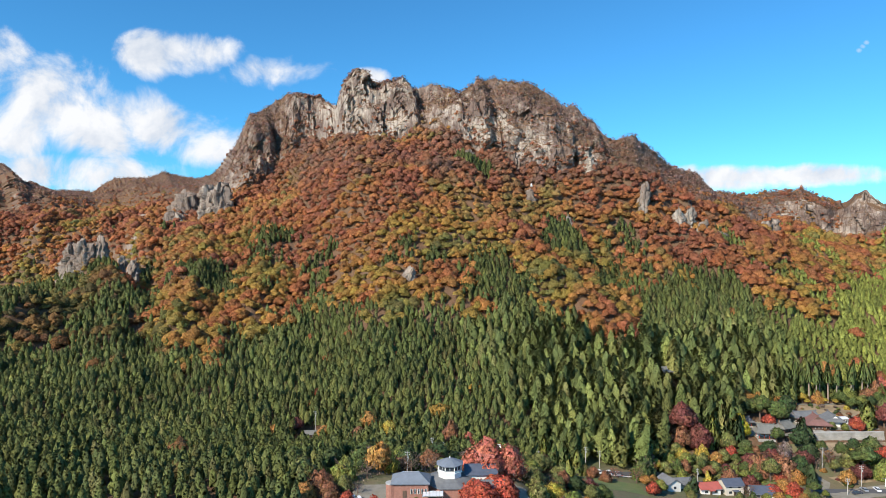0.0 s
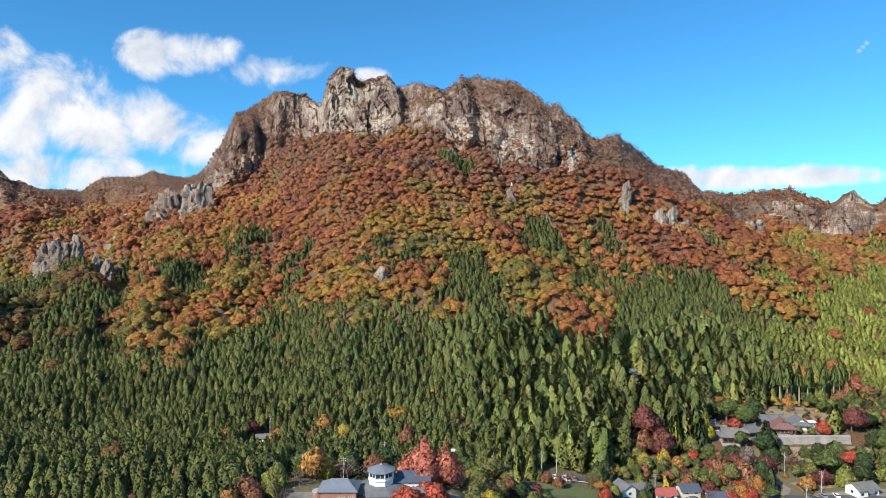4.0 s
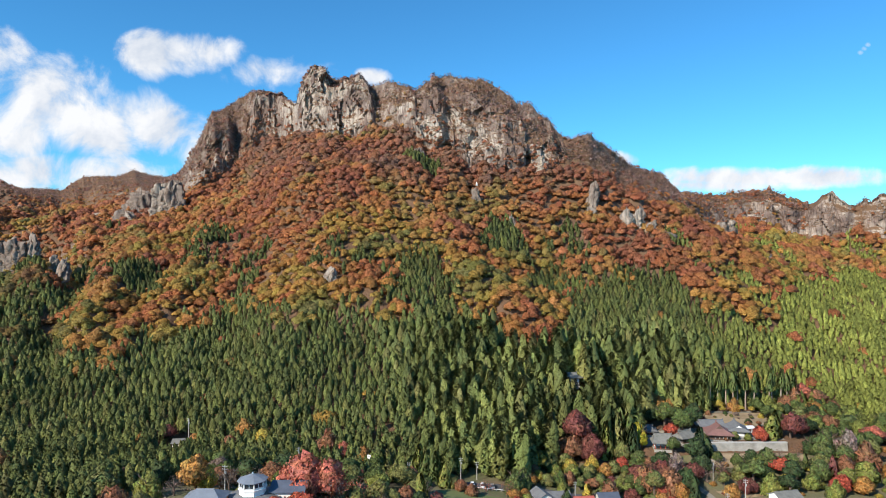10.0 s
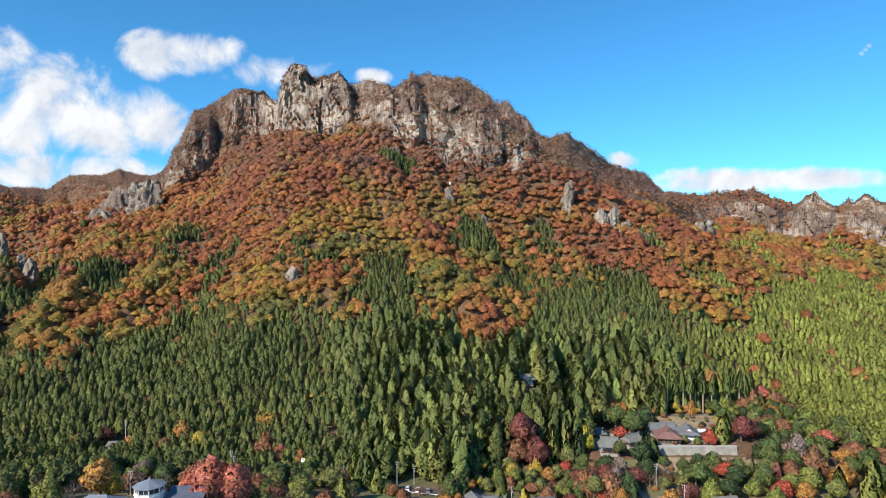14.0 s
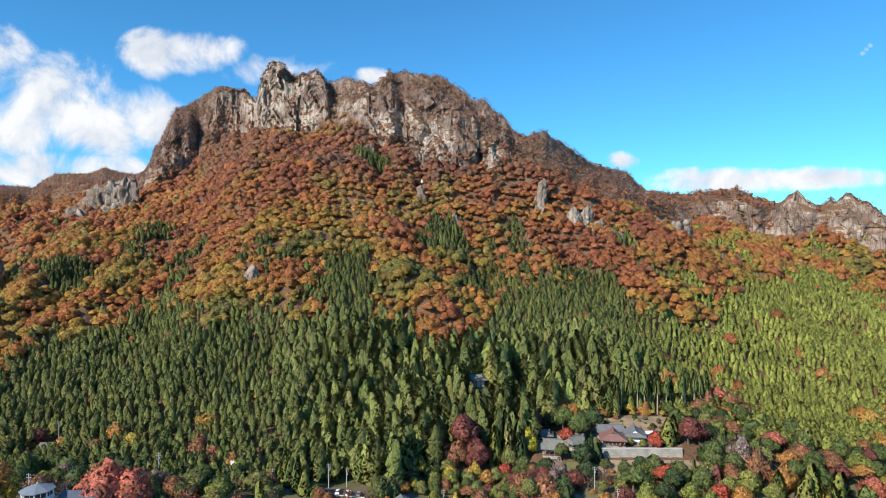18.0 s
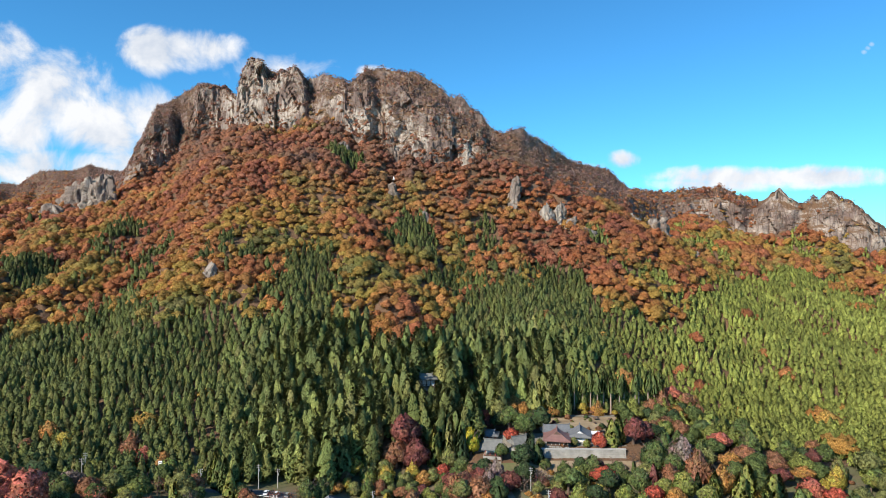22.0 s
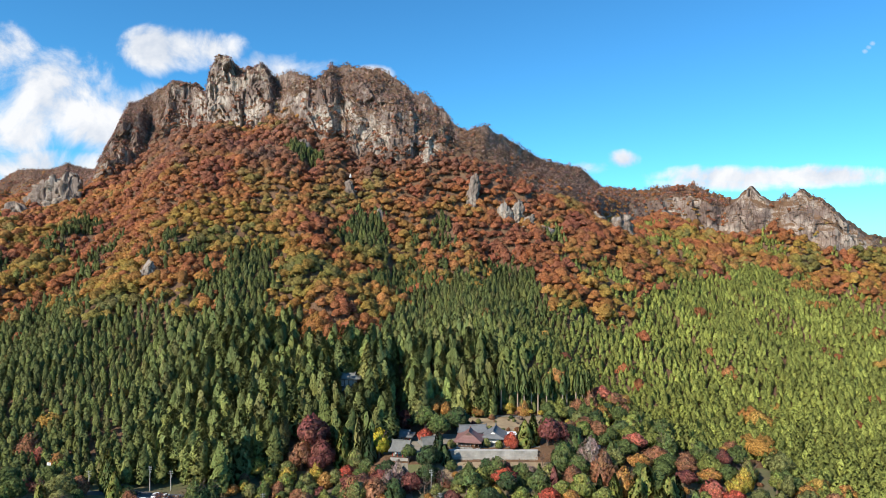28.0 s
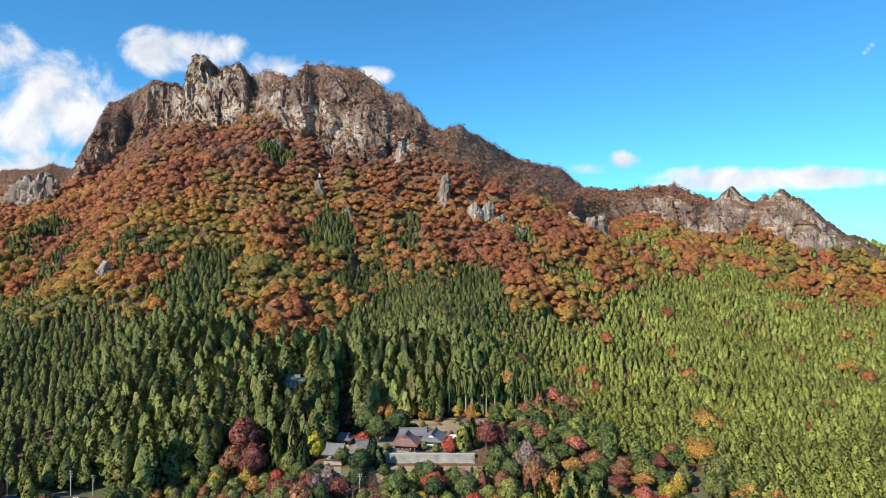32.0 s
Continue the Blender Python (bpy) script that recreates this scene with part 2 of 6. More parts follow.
def rock_material(name, light, dark, litter, litter_amount=1.0):
    """Weathered cliff rock: pale grey and buff with vertical stain streaks, cracks, and leaf litter on gentle ground."""
    m = bpy.data.materials.new(name)
    m.use_nodes = True
    tree = m.node_tree
    link = links_of(tree)
    bsdf = tree.nodes["Principled BSDF"]
    bsdf.inputs["Roughness"].default_value = 0.95
    bsdf.inputs["Specular IOR Level"].default_value = 0.15
    where = tree.nodes.new("ShaderNodeTexCoord").outputs["Object"]
    tall = tree.nodes.new("ShaderNodeMapping")
    tall.inputs["Scale"].default_value = (0.16, 0.16, 0.022)
    link(where, tall.inputs["Vector"])
    streak = node(tree, "ShaderNodeTexNoise", Scale=1.0, Detail=7.0, Roughness=0.7, Distortion=0.6)
    link(tall.outputs[0], streak.inputs["Vector"])
    patch = node(tree, "ShaderNodeTexNoise", Scale=0.022, Detail=6.0, Roughness=0.6)
    link(where, patch.inputs["Vector"])
    grain = node(tree, "ShaderNodeTexNoise", Scale=0.55, Detail=8.0, Roughness=0.72)
    link(where, grain.inputs["Vector"])
    crack = node(tree, "ShaderNodeTexVoronoi", Scale=0.14)
    crack.feature = "DISTANCE_TO_EDGE"
    link(tall.outputs[0], crack.inputs["Vector"])
    crack.inputs["Scale"].default_value = 0.9
    base = tree.nodes.new("ShaderNodeMix")
    base.data_type = "RGBA"
    base.inputs[6].default_value, base.inputs[7].default_value = (*dark, 1), (*light, 1)
    amount = math_node(tree, "ADD", math_node(tree, "MULTIPLY", math_node(tree, "SUBTRACT", streak.outputs["Fac"], 0.47), 3.0),
                       math_node(tree, "MULTIPLY", math_node(tree, "SUBTRACT", patch.outputs["Fac"], 0.465), 6.0), True)
    link(amount, base.inputs[0])
    speck = math_node(tree, "ADD", math_node(tree, "MULTIPLY", grain.outputs["Fac"], 1.1), 0.45)
    gap = math_node(tree, "ADD", math_node(tree, "MULTIPLY", crack.outputs["Distance"], 7.0, True), 0.5, True)
    mul = tree.nodes.new("ShaderNodeVectorMath")
    mul.operation = "SCALE"
    link(base.outputs[2], mul.inputs[0]), link(math_node(tree, "MULTIPLY", speck, gap), mul.inputs["Scale"])
    # litter and brush on ground that is not steep
    lie = tree.nodes.new("ShaderNodeSeparateXYZ")
    link(tree.nodes.new("ShaderNodeNewGeometry").outputs["True Normal"], lie.inputs[0])
    soil = tree.nodes.new("ShaderNodeMix")
    soil.data_type = "RGBA"
    soil.inputs[7].default_value = (*litter, 1)
    edge = math_node(tree, "ADD", lie.outputs["Z"], math_node(tree, "MULTIPLY", math_node(tree, "SUBTRACT", grain.outputs["Fac"], 0.5), 0.6))
    edge = math_node(tree, "ADD", edge, math_node(tree, "MULTIPLY", math_node(tree, "SUBTRACT", patch.outputs["Fac"], 0.47), 1.1))
    keep = tree.nodes.new("ShaderNodeMapRange")
    keep.inputs["From Min"].default_value, keep.inputs["From Max"].default_value = 0.30, 0.55
    keep.inputs["To Max"].default_value = litter_amount
    link(edge, keep.inputs["Value"])
    link(keep.outputs[0], soil.inputs[0]), link(mul.outputs[0], soil.inputs[6])
    link(soil.outputs[2], bsdf.inputs["Base Color"])
    rel = node(tree, "ShaderNodeBump", Strength=0.8, Distance=1.6)
    link(math_node(tree, "ADD", grain.outputs["Fac"], streak.outputs["Fac"]), rel.inputs["Height"])
    link(rel.outputs[0], bsdf.inputs["Normal"])
    return m


ROCK = rock_material("cliff_rock_and_forest_floor", (0.50, 0.42, 0.35), (0.20, 0.142, 0.118), (0.165, 0.098, 0.058))
BARE_ROCK = rock_material("bare_rock", (0.44, 0.375, 0.31), (0.25, 0.195, 0.16), (0.16, 0.10, 0.065), 0.7)


def foliage(name, rough=0.75, through_leaf=0.3, gaps=0.85, open_share=0.46, tuft=1.4, upright=1.0):
    m = bpy.data.materials.new(name)
    m.use_nodes = True
    tree = m.node_tree
    link = links_of(tree)
    bsdf, out = tree.nodes["Principled BSDF"], tree.nodes["Material Output"]
    bsdf.inputs["Roughness"].default_value = rough
    bsdf.inputs["Specular IOR Level"].default_value = 0.2
    own = tree.nodes.new("ShaderNodeVertexColor")
    own.layer_name = "tint"
    where = tree.nodes.new("ShaderNodeTexCoord").outputs["Object"]
    if upright != 1.0:
        evenly = tree.nodes.new("ShaderNodeMapping")
        evenly.inputs["Scale"].default_value = (1, 1, upright)
        link(where, evenly.inputs["Vector"])
        where = evenly.outputs[0]
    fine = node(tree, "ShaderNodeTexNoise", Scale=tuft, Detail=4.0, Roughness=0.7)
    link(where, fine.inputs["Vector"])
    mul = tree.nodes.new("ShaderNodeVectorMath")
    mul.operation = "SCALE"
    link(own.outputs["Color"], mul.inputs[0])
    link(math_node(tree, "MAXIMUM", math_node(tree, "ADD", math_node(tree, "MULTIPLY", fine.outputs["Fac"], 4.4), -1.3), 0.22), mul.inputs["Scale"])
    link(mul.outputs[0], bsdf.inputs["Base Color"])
    rel = node(tree, "ShaderNodeBump", Strength=0.8, Distance=0.7)
    link(fine.outputs["Fac"], rel.inputs["Height"])
    link(rel.outputs[0], bsdf.inputs["Normal"])
    glow = tree.nodes.new("ShaderNodeBsdfTranslucent")
    link(mul.outputs[0], glow.inputs["Color"])
    both = tree.nodes.new("ShaderNodeMixShader")
    both.inputs[0].default_value = through_leaf
    link(bsdf.outputs[0], both.inputs[1]), link(glow.outputs[0], both.inputs[2])
    # gaps between the leaves of a clump
    lace = node(tree, "ShaderNodeTexNoise", Scale=gaps, Detail=2.0, Roughness=0.6)
    link(where, lace.inputs["Vector"])
    holes = tree.nodes.new("ShaderNodeMixShader")
    link(math_node(tree, "GREATER_THAN", lace.outputs["Fac"], open_share), holes.inputs[0])
    link(tree.nodes.new("ShaderNodeBsdfTransparent").outputs[0], holes.inputs[1]), link(both.outputs[0], holes.inputs[2])
    link(holes.outputs[0], out.inputs["Surface"])
    return m


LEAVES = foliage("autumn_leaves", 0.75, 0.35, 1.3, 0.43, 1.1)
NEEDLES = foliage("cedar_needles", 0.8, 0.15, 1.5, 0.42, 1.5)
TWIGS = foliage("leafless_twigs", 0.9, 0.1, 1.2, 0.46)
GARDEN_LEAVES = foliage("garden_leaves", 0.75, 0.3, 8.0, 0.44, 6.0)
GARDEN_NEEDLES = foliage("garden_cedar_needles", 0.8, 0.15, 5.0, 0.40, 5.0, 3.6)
PALE_BARK = material("pale_bark", (0.36, 0.28, 0.215), 0.9, 0.6, 0.3, 0.5)
BARK = material("bark", (0.16, 0.11, 0.08), 0.9, 0.6, 0.35, 0.6)

# ================= the lie of the land =================
# Bearings fan out from EYE_X, EYE_Y (the middle of the flight); d is the distance ahead, z the height.
EYE_X, EYE_Y = 108.5, 25.7
BEARING = np.array([-1.305, -0.986, -0.751, -0.622, -0.475, -0.349, -0.268, -0.167, -0.076, 0.060, 0.128, 0.215, 0.324, 0.392, 0.470, 0.583, 0.667, 0.833, 1.25])
NEAR_Z = np.array([25, 25, 25, 24, 22, 18, 14, 7, 0, -6, -7, -7, -6, -5, -4, -4, -4, -4, -4.0])                    # d = 180
FOOT_Z = np.array([20, 10, 4, 2, 0, -2, -3, -4, -6, -9, -10, -9, -6, -4, -3, -3, -3, -3, -3.0])                          # d = 285
LOW_Z = np.array([40, 38, 35, 33, 33, 33, 34, 30, 28, 25, 20, 14, 12, 12, 10, 6, 4, 4, 4.0])                  # d = 400
MID_Z = np.array([80, 80, 80, 70, 66, 85, 103, 95, 88, 78, 70, 60, 52, 45, 38, 22, 16, 14, 14.0])             # d = 520
HIGH_Z = np.array([120, 120, 108, 105, 104, 140, 180, 180, 165, 155, 150, 138, 110, 95, 85, 50, 45, 35, 30.0])  # d = 650
# the foot of the cliffs: bearing, distance, height
CLIFF_FOOT = np.array([(-1.305, 1000, 190), (-0.75, 1050, 165), (-0.62, 1150, 185), (-0.50, 900, 165), (-0.462, 895, 196), (-0.43, 902, 206), (-0.38, 935, 240), (-0.35, 972, 274),
                       (-0.34, 985, 281), (-0.305, 975, 284), (-0.288, 885, 262), (-0.25, 875, 262), (-0.207, 838, 250), (-0.153, 825, 260), (-0.106, 772, 240), (-0.05, 750, 222),
                       (0.0, 730, 204), (0.04, 715, 198), (0.09, 715, 206), (0.163, 700, 192), (0.215, 690, 172), (0.30, 690, 150), (0.33, 760, 148), (0.36, 860, 142), (0.40, 925, 138),
                       (0.44, 932, 137), (0.53, 900, 122), (0.56, 880, 118), (0.62, 862, 122), (0.68, 830, 120), (0.77, 815, 104), (1.25, 800, 55)]).T
# the skyline: bearing, height
WEST_CREST = [(-1.31, 290), (-0.986, 300), (-0.803, 311), (-0.789, 292), (-0.773, 260), (-0.753, 262), (-0.739, 249), (-0.721, 240), (-0.685, 239), (-0.655, 233), (-0.64, 248), (-0.617, 263),
              (-0.565, 261), (-0.539, 274), (-0.514, 264), (-0.494, 259), (-0.475, 251), (-0.465, 256), (-0.457, 269), (-0.447, 283), (-0.431, 316), (-0.423, 335), (-0.409, 338), (-0.385, 356),
              (-0.371, 366), (-0.358, 375), (-0.348, 372), (-0.325, 367), (-0.308, 361), (-0.295, 338)]
MAIN_CREST = [(-0.29, 328), (-0.286, 342), (-0.28, 360), (-0.268, 372), (-0.258, 372), (-0.246, 365), (-0.223, 353), (-0.208, 350), (-0.192, 354), (-0.184, 345), (-0.172, 331), (-0.149, 335),
              (-0.119, 324), (-0.105, 317), (-0.082, 324), (-0.078, 333), (-0.065, 328), (-0.049, 331), (-0.036, 324), (0.009, 319), (0.027, 310), (0.059, 286), (0.074, 287), (0.083, 284),
              (0.093, 272), (0.109, 266), (0.132, 242), (0.146, 240), (0.172, 246), (0.212, 233)]
EAST_CREST = [(0.243, 220), (0.268, 217), (0.305, 218), (0.32, 205), (0.336, 192), (0.394, 188), (0.421, 193), (0.481, 195), (0.5, 185), (0.544, 170), (0.556, 174), (0.565, 185), (0.579, 188),
              (0.591, 177), (0.608, 168), (0.622, 166), (0.632, 176), (0.639, 167), (0.646, 173), (0.656, 181), (0.665, 180), (0.675, 171), (0.694, 167), (0.713, 153), (0.749, 130),
              (0.767, 119), (0.789, 117), (0.828, 97), (1.26, 80)]
CREST = WEST_CREST + MAIN_CREST + EAST_CREST
CREST_D = [(-1.31, 1400), (-0.80, 1400), (-0.618, 1341), (-0.49, 1310), (-0.452, 1045), (-0.432, 1039), (-0.36, 1053), (-0.305, 1030), (-0.288, 935), (-0.249, 919), (-0.19, 880), (-0.14, 838),
           (-0.074, 802), (0.081, 764), (0.176, 755), (0.22, 800), (0.30, 930), (0.325, 975), (0.44, 975), (0.53, 935), (0.58, 915), (0.66, 870), (0.72, 840), (0.80, 835), (1.26, 830)]


def soft_interp(x, xs, ys, knee=0.015):
    """Interpolation with rounded knees."""
    return sum(np.interp(x + off * knee, xs, ys) for off in (-2, -1, 0, 1, 2)) / 5


S = np.concatenate([np.linspace(-1.80, -0.80, 90, endpoint=False), np.linspace(-0.80, -0.50, 80, endpoint=False),
                    np.linspace(-0.50, 0.80, 470, endpoint=False), np.linspace(0.80, 1.25, 60)])
crest_x, crest_z = np.array(CREST).T
cd_x, cd_d = np.array(CREST_D).T
zc = np.interp(S, crest_x, crest_z)
jag = fbm(S * 90, S * 0 + 3.3, octaves=4, seed=5)
fang, fang_h = prisms(S * 120, 32)
zc = zc + jag * 3.0 + fang * fang_h * np.where(S > 0.54, 2.0, 3.0) - 3.0
dc = np.interp(S, cd_x, cd_d)
db, zb = soft_interp(S, CLIFF_FOOT[0], CLIFF_FOOT[1], 0.004), soft_interp(S, CLIFF_FOOT[0], CLIFF_FOOT[2], 0.004)
zb = zb + fbm(S * 13, S * 0 + 7.7, octaves=3, seed=6) * 16 + fbm(S * 45, S * 0 + 1.7, octaves=2, seed=16) * 11
db = np.minimum(db, dc - 45)
zb = np.minimum(zb, zc - 14)
# how rocky the upper slope is at each bearing
ROCKY = [(-1.8, 0.4), (-0.80, 0.7), (-0.70, 0.6), (-0.64, 0.1), (-0.50, 0.15), (-0.47, 0.5), (-0.462, 0.85), (-0.40, 0.85), (-0.39, 0.35), (-0.375, 0.4), (-0.35, 0.85), (-0.30, 0.9),
         (-0.29, 0.8), (-0.284, 1.0), (-0.245, 1.0), (-0.236, 0.75), (-0.222, 0.75), (-0.214, 1.0), (-0.172, 0.95), (-0.16, 0.3), (-0.125, 0.3), (-0.118, 0.9), (-0.065, 0.9), (-0.05, 0.5),
         (-0.03, 0.8), (0.05, 0.85), (0.10, 0.75), (0.125, 0.4), (0.16, 0.12), (0.25, 0.15), (0.29, 0.5), (0.33, 0.5), (0.38, 0.35), (0.42, 0.9), (0.52, 1.0), (0.535, 0.4), (0.55, 1.0),
         (0.60, 0.95), (0.62, 0.3), (0.65, 0.9), (0.69, 0.5), (0.72, 0.95), (0.78, 0.9), (0.9, 0.7), (1.25, 0.4)]
rx_, ry_ = np.array(ROCKY).T
rocky = sum(np.interp(S + off, rx_, ry_) for off in (-0.006, 0.0, 0.006)) / 3
jd = 0.50 - rocky * (0.30 - 0.10 * fbm(S * 20, S * 0, octaves=2, seed=9))
# how much of the height the rock face takes; brushy ground lies above it
FACE = [(-1.8, 0.5), (-0.5, 0.5), (-0.47, 0.6), (-0.40, 0.6), (-0.385, 0.3), (-0.362, 0.4), (-0.35, 0.85), (-0.30, 0.88), (-0.28, 0.9), (-0.245, 0.9), (-0.236, 0.75), (-0.222, 0.75), (-0.214, 0.9),
        (-0.18, 0.88), (-0.165, 0.5), (-0.12, 0.5), (-0.11, 0.68), (-0.06, 0.6), (-0.02, 0.55), (0.05, 0.5), (0.11, 0.5), (0.125, 0.35), (0.30, 0.4), (0.38, 0.62), (0.53, 0.7), (0.56, 0.9), (0.72, 0.85), (0.8, 0.7), (1.25, 0.6)]
fx_, fy_ = np.array(FACE).T
jz = np.interp(S, fx_, fy_) + rocky * 0.16 * fbm(S * 24, S * 0 + 2.2, octaves=3, seed=10)
knots = [(-700 + 0 * S, 20 + 0 * S), (0 * S, 18 + 0 * S), (0 * S + 180, soft_interp(S, BEARING, NEAR_Z)), (0 * S + 285, soft_interp(S, BEARING, FOOT_Z)),
         (0 * S + 400, soft_interp(S, BEARING, LOW_Z)), (0 * S + 520, soft_interp(S, BEARING, MID_Z)), (0 * S + 650, soft_interp(S, BEARING, HIGH_Z)),
         (db, zb), (db + jd * (dc - db), zb + jz * (zc - zb)), (dc, zc), (dc + 160, zc * 0.62), (0 * S + 2400, 0 * S + 50), (0 * S + 4800, 0 * S + 30)]
ROWS_EACH = [4, 8, 24, 26, 26, 28, 34, 78, 38, 8, 5, 4]
D, Z, LEVEL = [], [], []
for k, n in enumerate(ROWS_EACH):
    for i in range(n):
        f = i / n
        D.append(knots[k][0] * (1 - f) + knots[k + 1][0] * f)
        Z.append(knots[k][1] * (1 - f) + knots[k + 1][1] * f)
        LEVEL.append(k + f)
D.append(knots[-1][0]), Z.append(knots[-1][1]), LEVEL.append(12.0)
D, Z, LEVEL = np.array(D), np.array(Z), np.array(LEVEL)
# round the knees of the lower slopes
round_rows = (LEVEL > 1.5) & (LEVEL < 6.8)
for _ in range(14):
    Zs = Z.copy()
    Zs[1:-1] = (Z[:-2] + 2 * Z[1:-1] + Z[2:]) / 4
    Z[round_rows] = Zs[round_rows]
W = np.where(D > 180, D, np.sqrt((180 - D) ** 2 * 0.6 + 180 ** 2))
X, Y = EYE_X + S[None, :] * W, EYE_Y + D
lv = LEVEL[:, None]


def band(x, a, b, c, e):
    return np.clip((x - a) / (b - a), 0, 1) * np.clip((e - x) / (e - c), 0, 1)


slope_part = band(lv, 3.2, 4.5, 6.6, 7.2)
Z += slope_part * (fbm(X / 110, Y / 160, octaves=4, seed=11) * 24 + ridged(X / 85 + Y / 400, Y / 300, octaves=3, seed=12) * 17 - 7)
Z -= 25 * np.exp(-((S[None, :] + 0.765 - (D - 430) * 0.0005) / 0.038) ** 2) * band(D, 330, 450, 620, 760)      # the gully beside the main spur
# the western spur, its crest falling away to the west, and the hollow behind it
spur_top = np.interp(S, [-1.3, -0.9, -0.85, -0.80, -0.765, -0.745, -0.72, -0.70, -0.66], [58, 60, 67, 79, 90, 92, 80, 70, 62])[None, :]
spur = np.clip((-0.655 - S[None, :]) / 0.05, 0, 1) * band(D, 450, 545, 740, 850)
Z = Z * (1 - spur) + spur * (spur_top - 0.20 * np.maximum(0, 620 - D) - 0.36 * np.maximum(0, D - 620) + fbm(X / 35, Y / 35, octaves=3, seed=19) * 4)
Z += band(lv, 2.0, 3.0, 3.3, 4.5) * fbm(X / 40, Y / 40, octaves=3, seed=14) * 1.5
# the temple's terrace, cut into the foot of the slope


def terrace_part(x, y):
    front = np.where(x > 190, 333.2, 318 + 0 * x)
    return band(x, 150, 165, 258, 285) * np.clip((y - front) / np.where(x > 190, 3.0, 14), 0, 1) * np.clip((430 - y) / 30, 0, 1)


foot = band(X, 182, 190, 240, 252) * band(Y, 308, 328, 333, 334)
Z = Z * (1 - foot) - 0.9 * foot
tp = terrace_part(X, Y)
Z = Z * (1 - tp) + (1.2 + 2.3 * np.clip((X - 184) / 6 + (Y - 345) / 10, 0, 1)) * tp
pad = band(X, -40, -32, 24, 34) * band(Y, 180, 188, 219, 236)      # level ground of the visitor hall
Z = Z * (1 - pad) + 23.8 * pad
D_CLEAN, Z_CLEAN = D.copy(), Z.copy()
# cliffs: buttresses, columns and ledges push the face in and out
face = band(lv, 6.93, 7.15, 8.5, 9.0) * (0.25 + 0.75 * rocky[None, :]) * np.where(S[None, :] > 0.38, 0.6, 1.0)
warp = fbm(X / 70, Z / 50, octaves=2, seed=8)
rise = (Z - zb) / (zc - zb)
push = 0
for freq, amp, seed, bend in ((15, 8, 21, 0.5), (44, 3.5, 22, 0.8)):
    bulge, own = prisms(S[None, :] * freq + warp * bend + rise * 0.35, seed)
    shelf = np.clip((rise - 0.25 - 0.75 * np.mod(own * 7.3, 1)) * 9, 0, 1)          # each column ends at a height of its own
    push = push - amp * (bulge * (0.55 + 0.5 * own) + 0.5 * own) + amp * 0.75 * shelf
on_cliff = np.where((LEVEL > 6.6) & (LEVEL < 9.2))[0]
blocks = np.zeros_like(Z)
cx_, cy_, cz_ = X[on_cliff], Y[on_cliff], Z[on_cliff]
tilt = cz_ * 0.35          # the joints of the rock lean
blocks[on_cliff] = 11 * facets((cx_ + tilt) / 30, cy_ / 34, cz_ / 60, 71) + 4.8 * facets((cx_ + tilt) / 13, cy_ / 15, cz_ / 30, 81) + 2.0 * facets((cx_ - tilt * 0.5) / 5.5, cy_ / 6, cz_ / 10, 91)
push = push + 7 - blocks - ridged(X / 24, Y / 24, Z / 34, octaves=3, seed=27) * 2.5
ledge = fbm(X / 40, Z / 15, octaves=4, seed=24) * 5
cleft = sum(a * np.exp(-((S[None, :] - c) / w) ** 2) for c, w, a in ((-0.292, 0.006, 26), (-0.166, 0.008, 12), (-0.055, 0.008, 10), (0.125, 0.008, 10), (-0.318, 0.004, 10), (0.535, 0.01, 14), (0.615, 0.008, 10)))
recess = band(lv, 6.9, 7.2, 8.4, 9.0) * (0.62 - rocky[None, :]) * 13
push = face * (push - ledge + cleft) + recess
small = band(lv, 4.5, 5.5, 6.7, 7.0) * fbm(X / 14, Y / 14, octaves=3, seed=25) * 1.2
X, Y, Z = X + S[None, :] * push, Y + push, Z + small + face * band(lv, 6.75, 7.15, 8.6, 8.95) * fbm(X / 22, Y / 22, Z / 12, octaves=4, seed=26) * np.where(S[None, :] > 0.54, 1.0, 3.0)


def mesh_from(name, verts, faces, mat, smooth=False):
    """A mesh from arrays; faces of one size."""
    me = bpy.data.meshes.new(name)
    verts, faces = np.asarray(verts, np.float32), np.asarray(faces, np.int32)
    n = faces.shape[1]
    me.vertices.add(len(verts)), me.loops.add(faces.size), me.polygons.add(len(faces))
    me.vertices.foreach_set("co", verts.ravel())
    me.loops.foreach_set("vertex_index", faces.ravel())
    me.polygons.foreach_set("loop_start", np.arange(len(faces), dtype=np.int32) * n)
    if smooth:
        me.polygons.foreach_set("use_smooth", np.ones(len(faces), bool))
    me.update(calc_edges=True)
    if mat:
        me.materials.append(mat)
    return me


nr, nc = X.shape
idx = np.arange(nr * nc).reshape(nr, nc)
quads = np.stack([idx[:-1, :-1], idx[:-1, 1:], idx[1:, 1:], idx[1:, :-1]], -1).reshape(-1, 4)
land = new("ground", mesh_from("ground", np.stack([X, Y, Z], -1).reshape(-1, 3), quads, ROCK, True))
rough_rows = np.repeat((LEVEL[:-1] < 6.95) | (LEVEL[:-1] > 9.05), nc - 1)
land.data.polygons.foreach_set("use_smooth", rough_rows)          # the cliffs keep sharp facets
tagged(land, "steep mountainside with pale rock cliffs and leaf litter", "mountain", kind="structure")


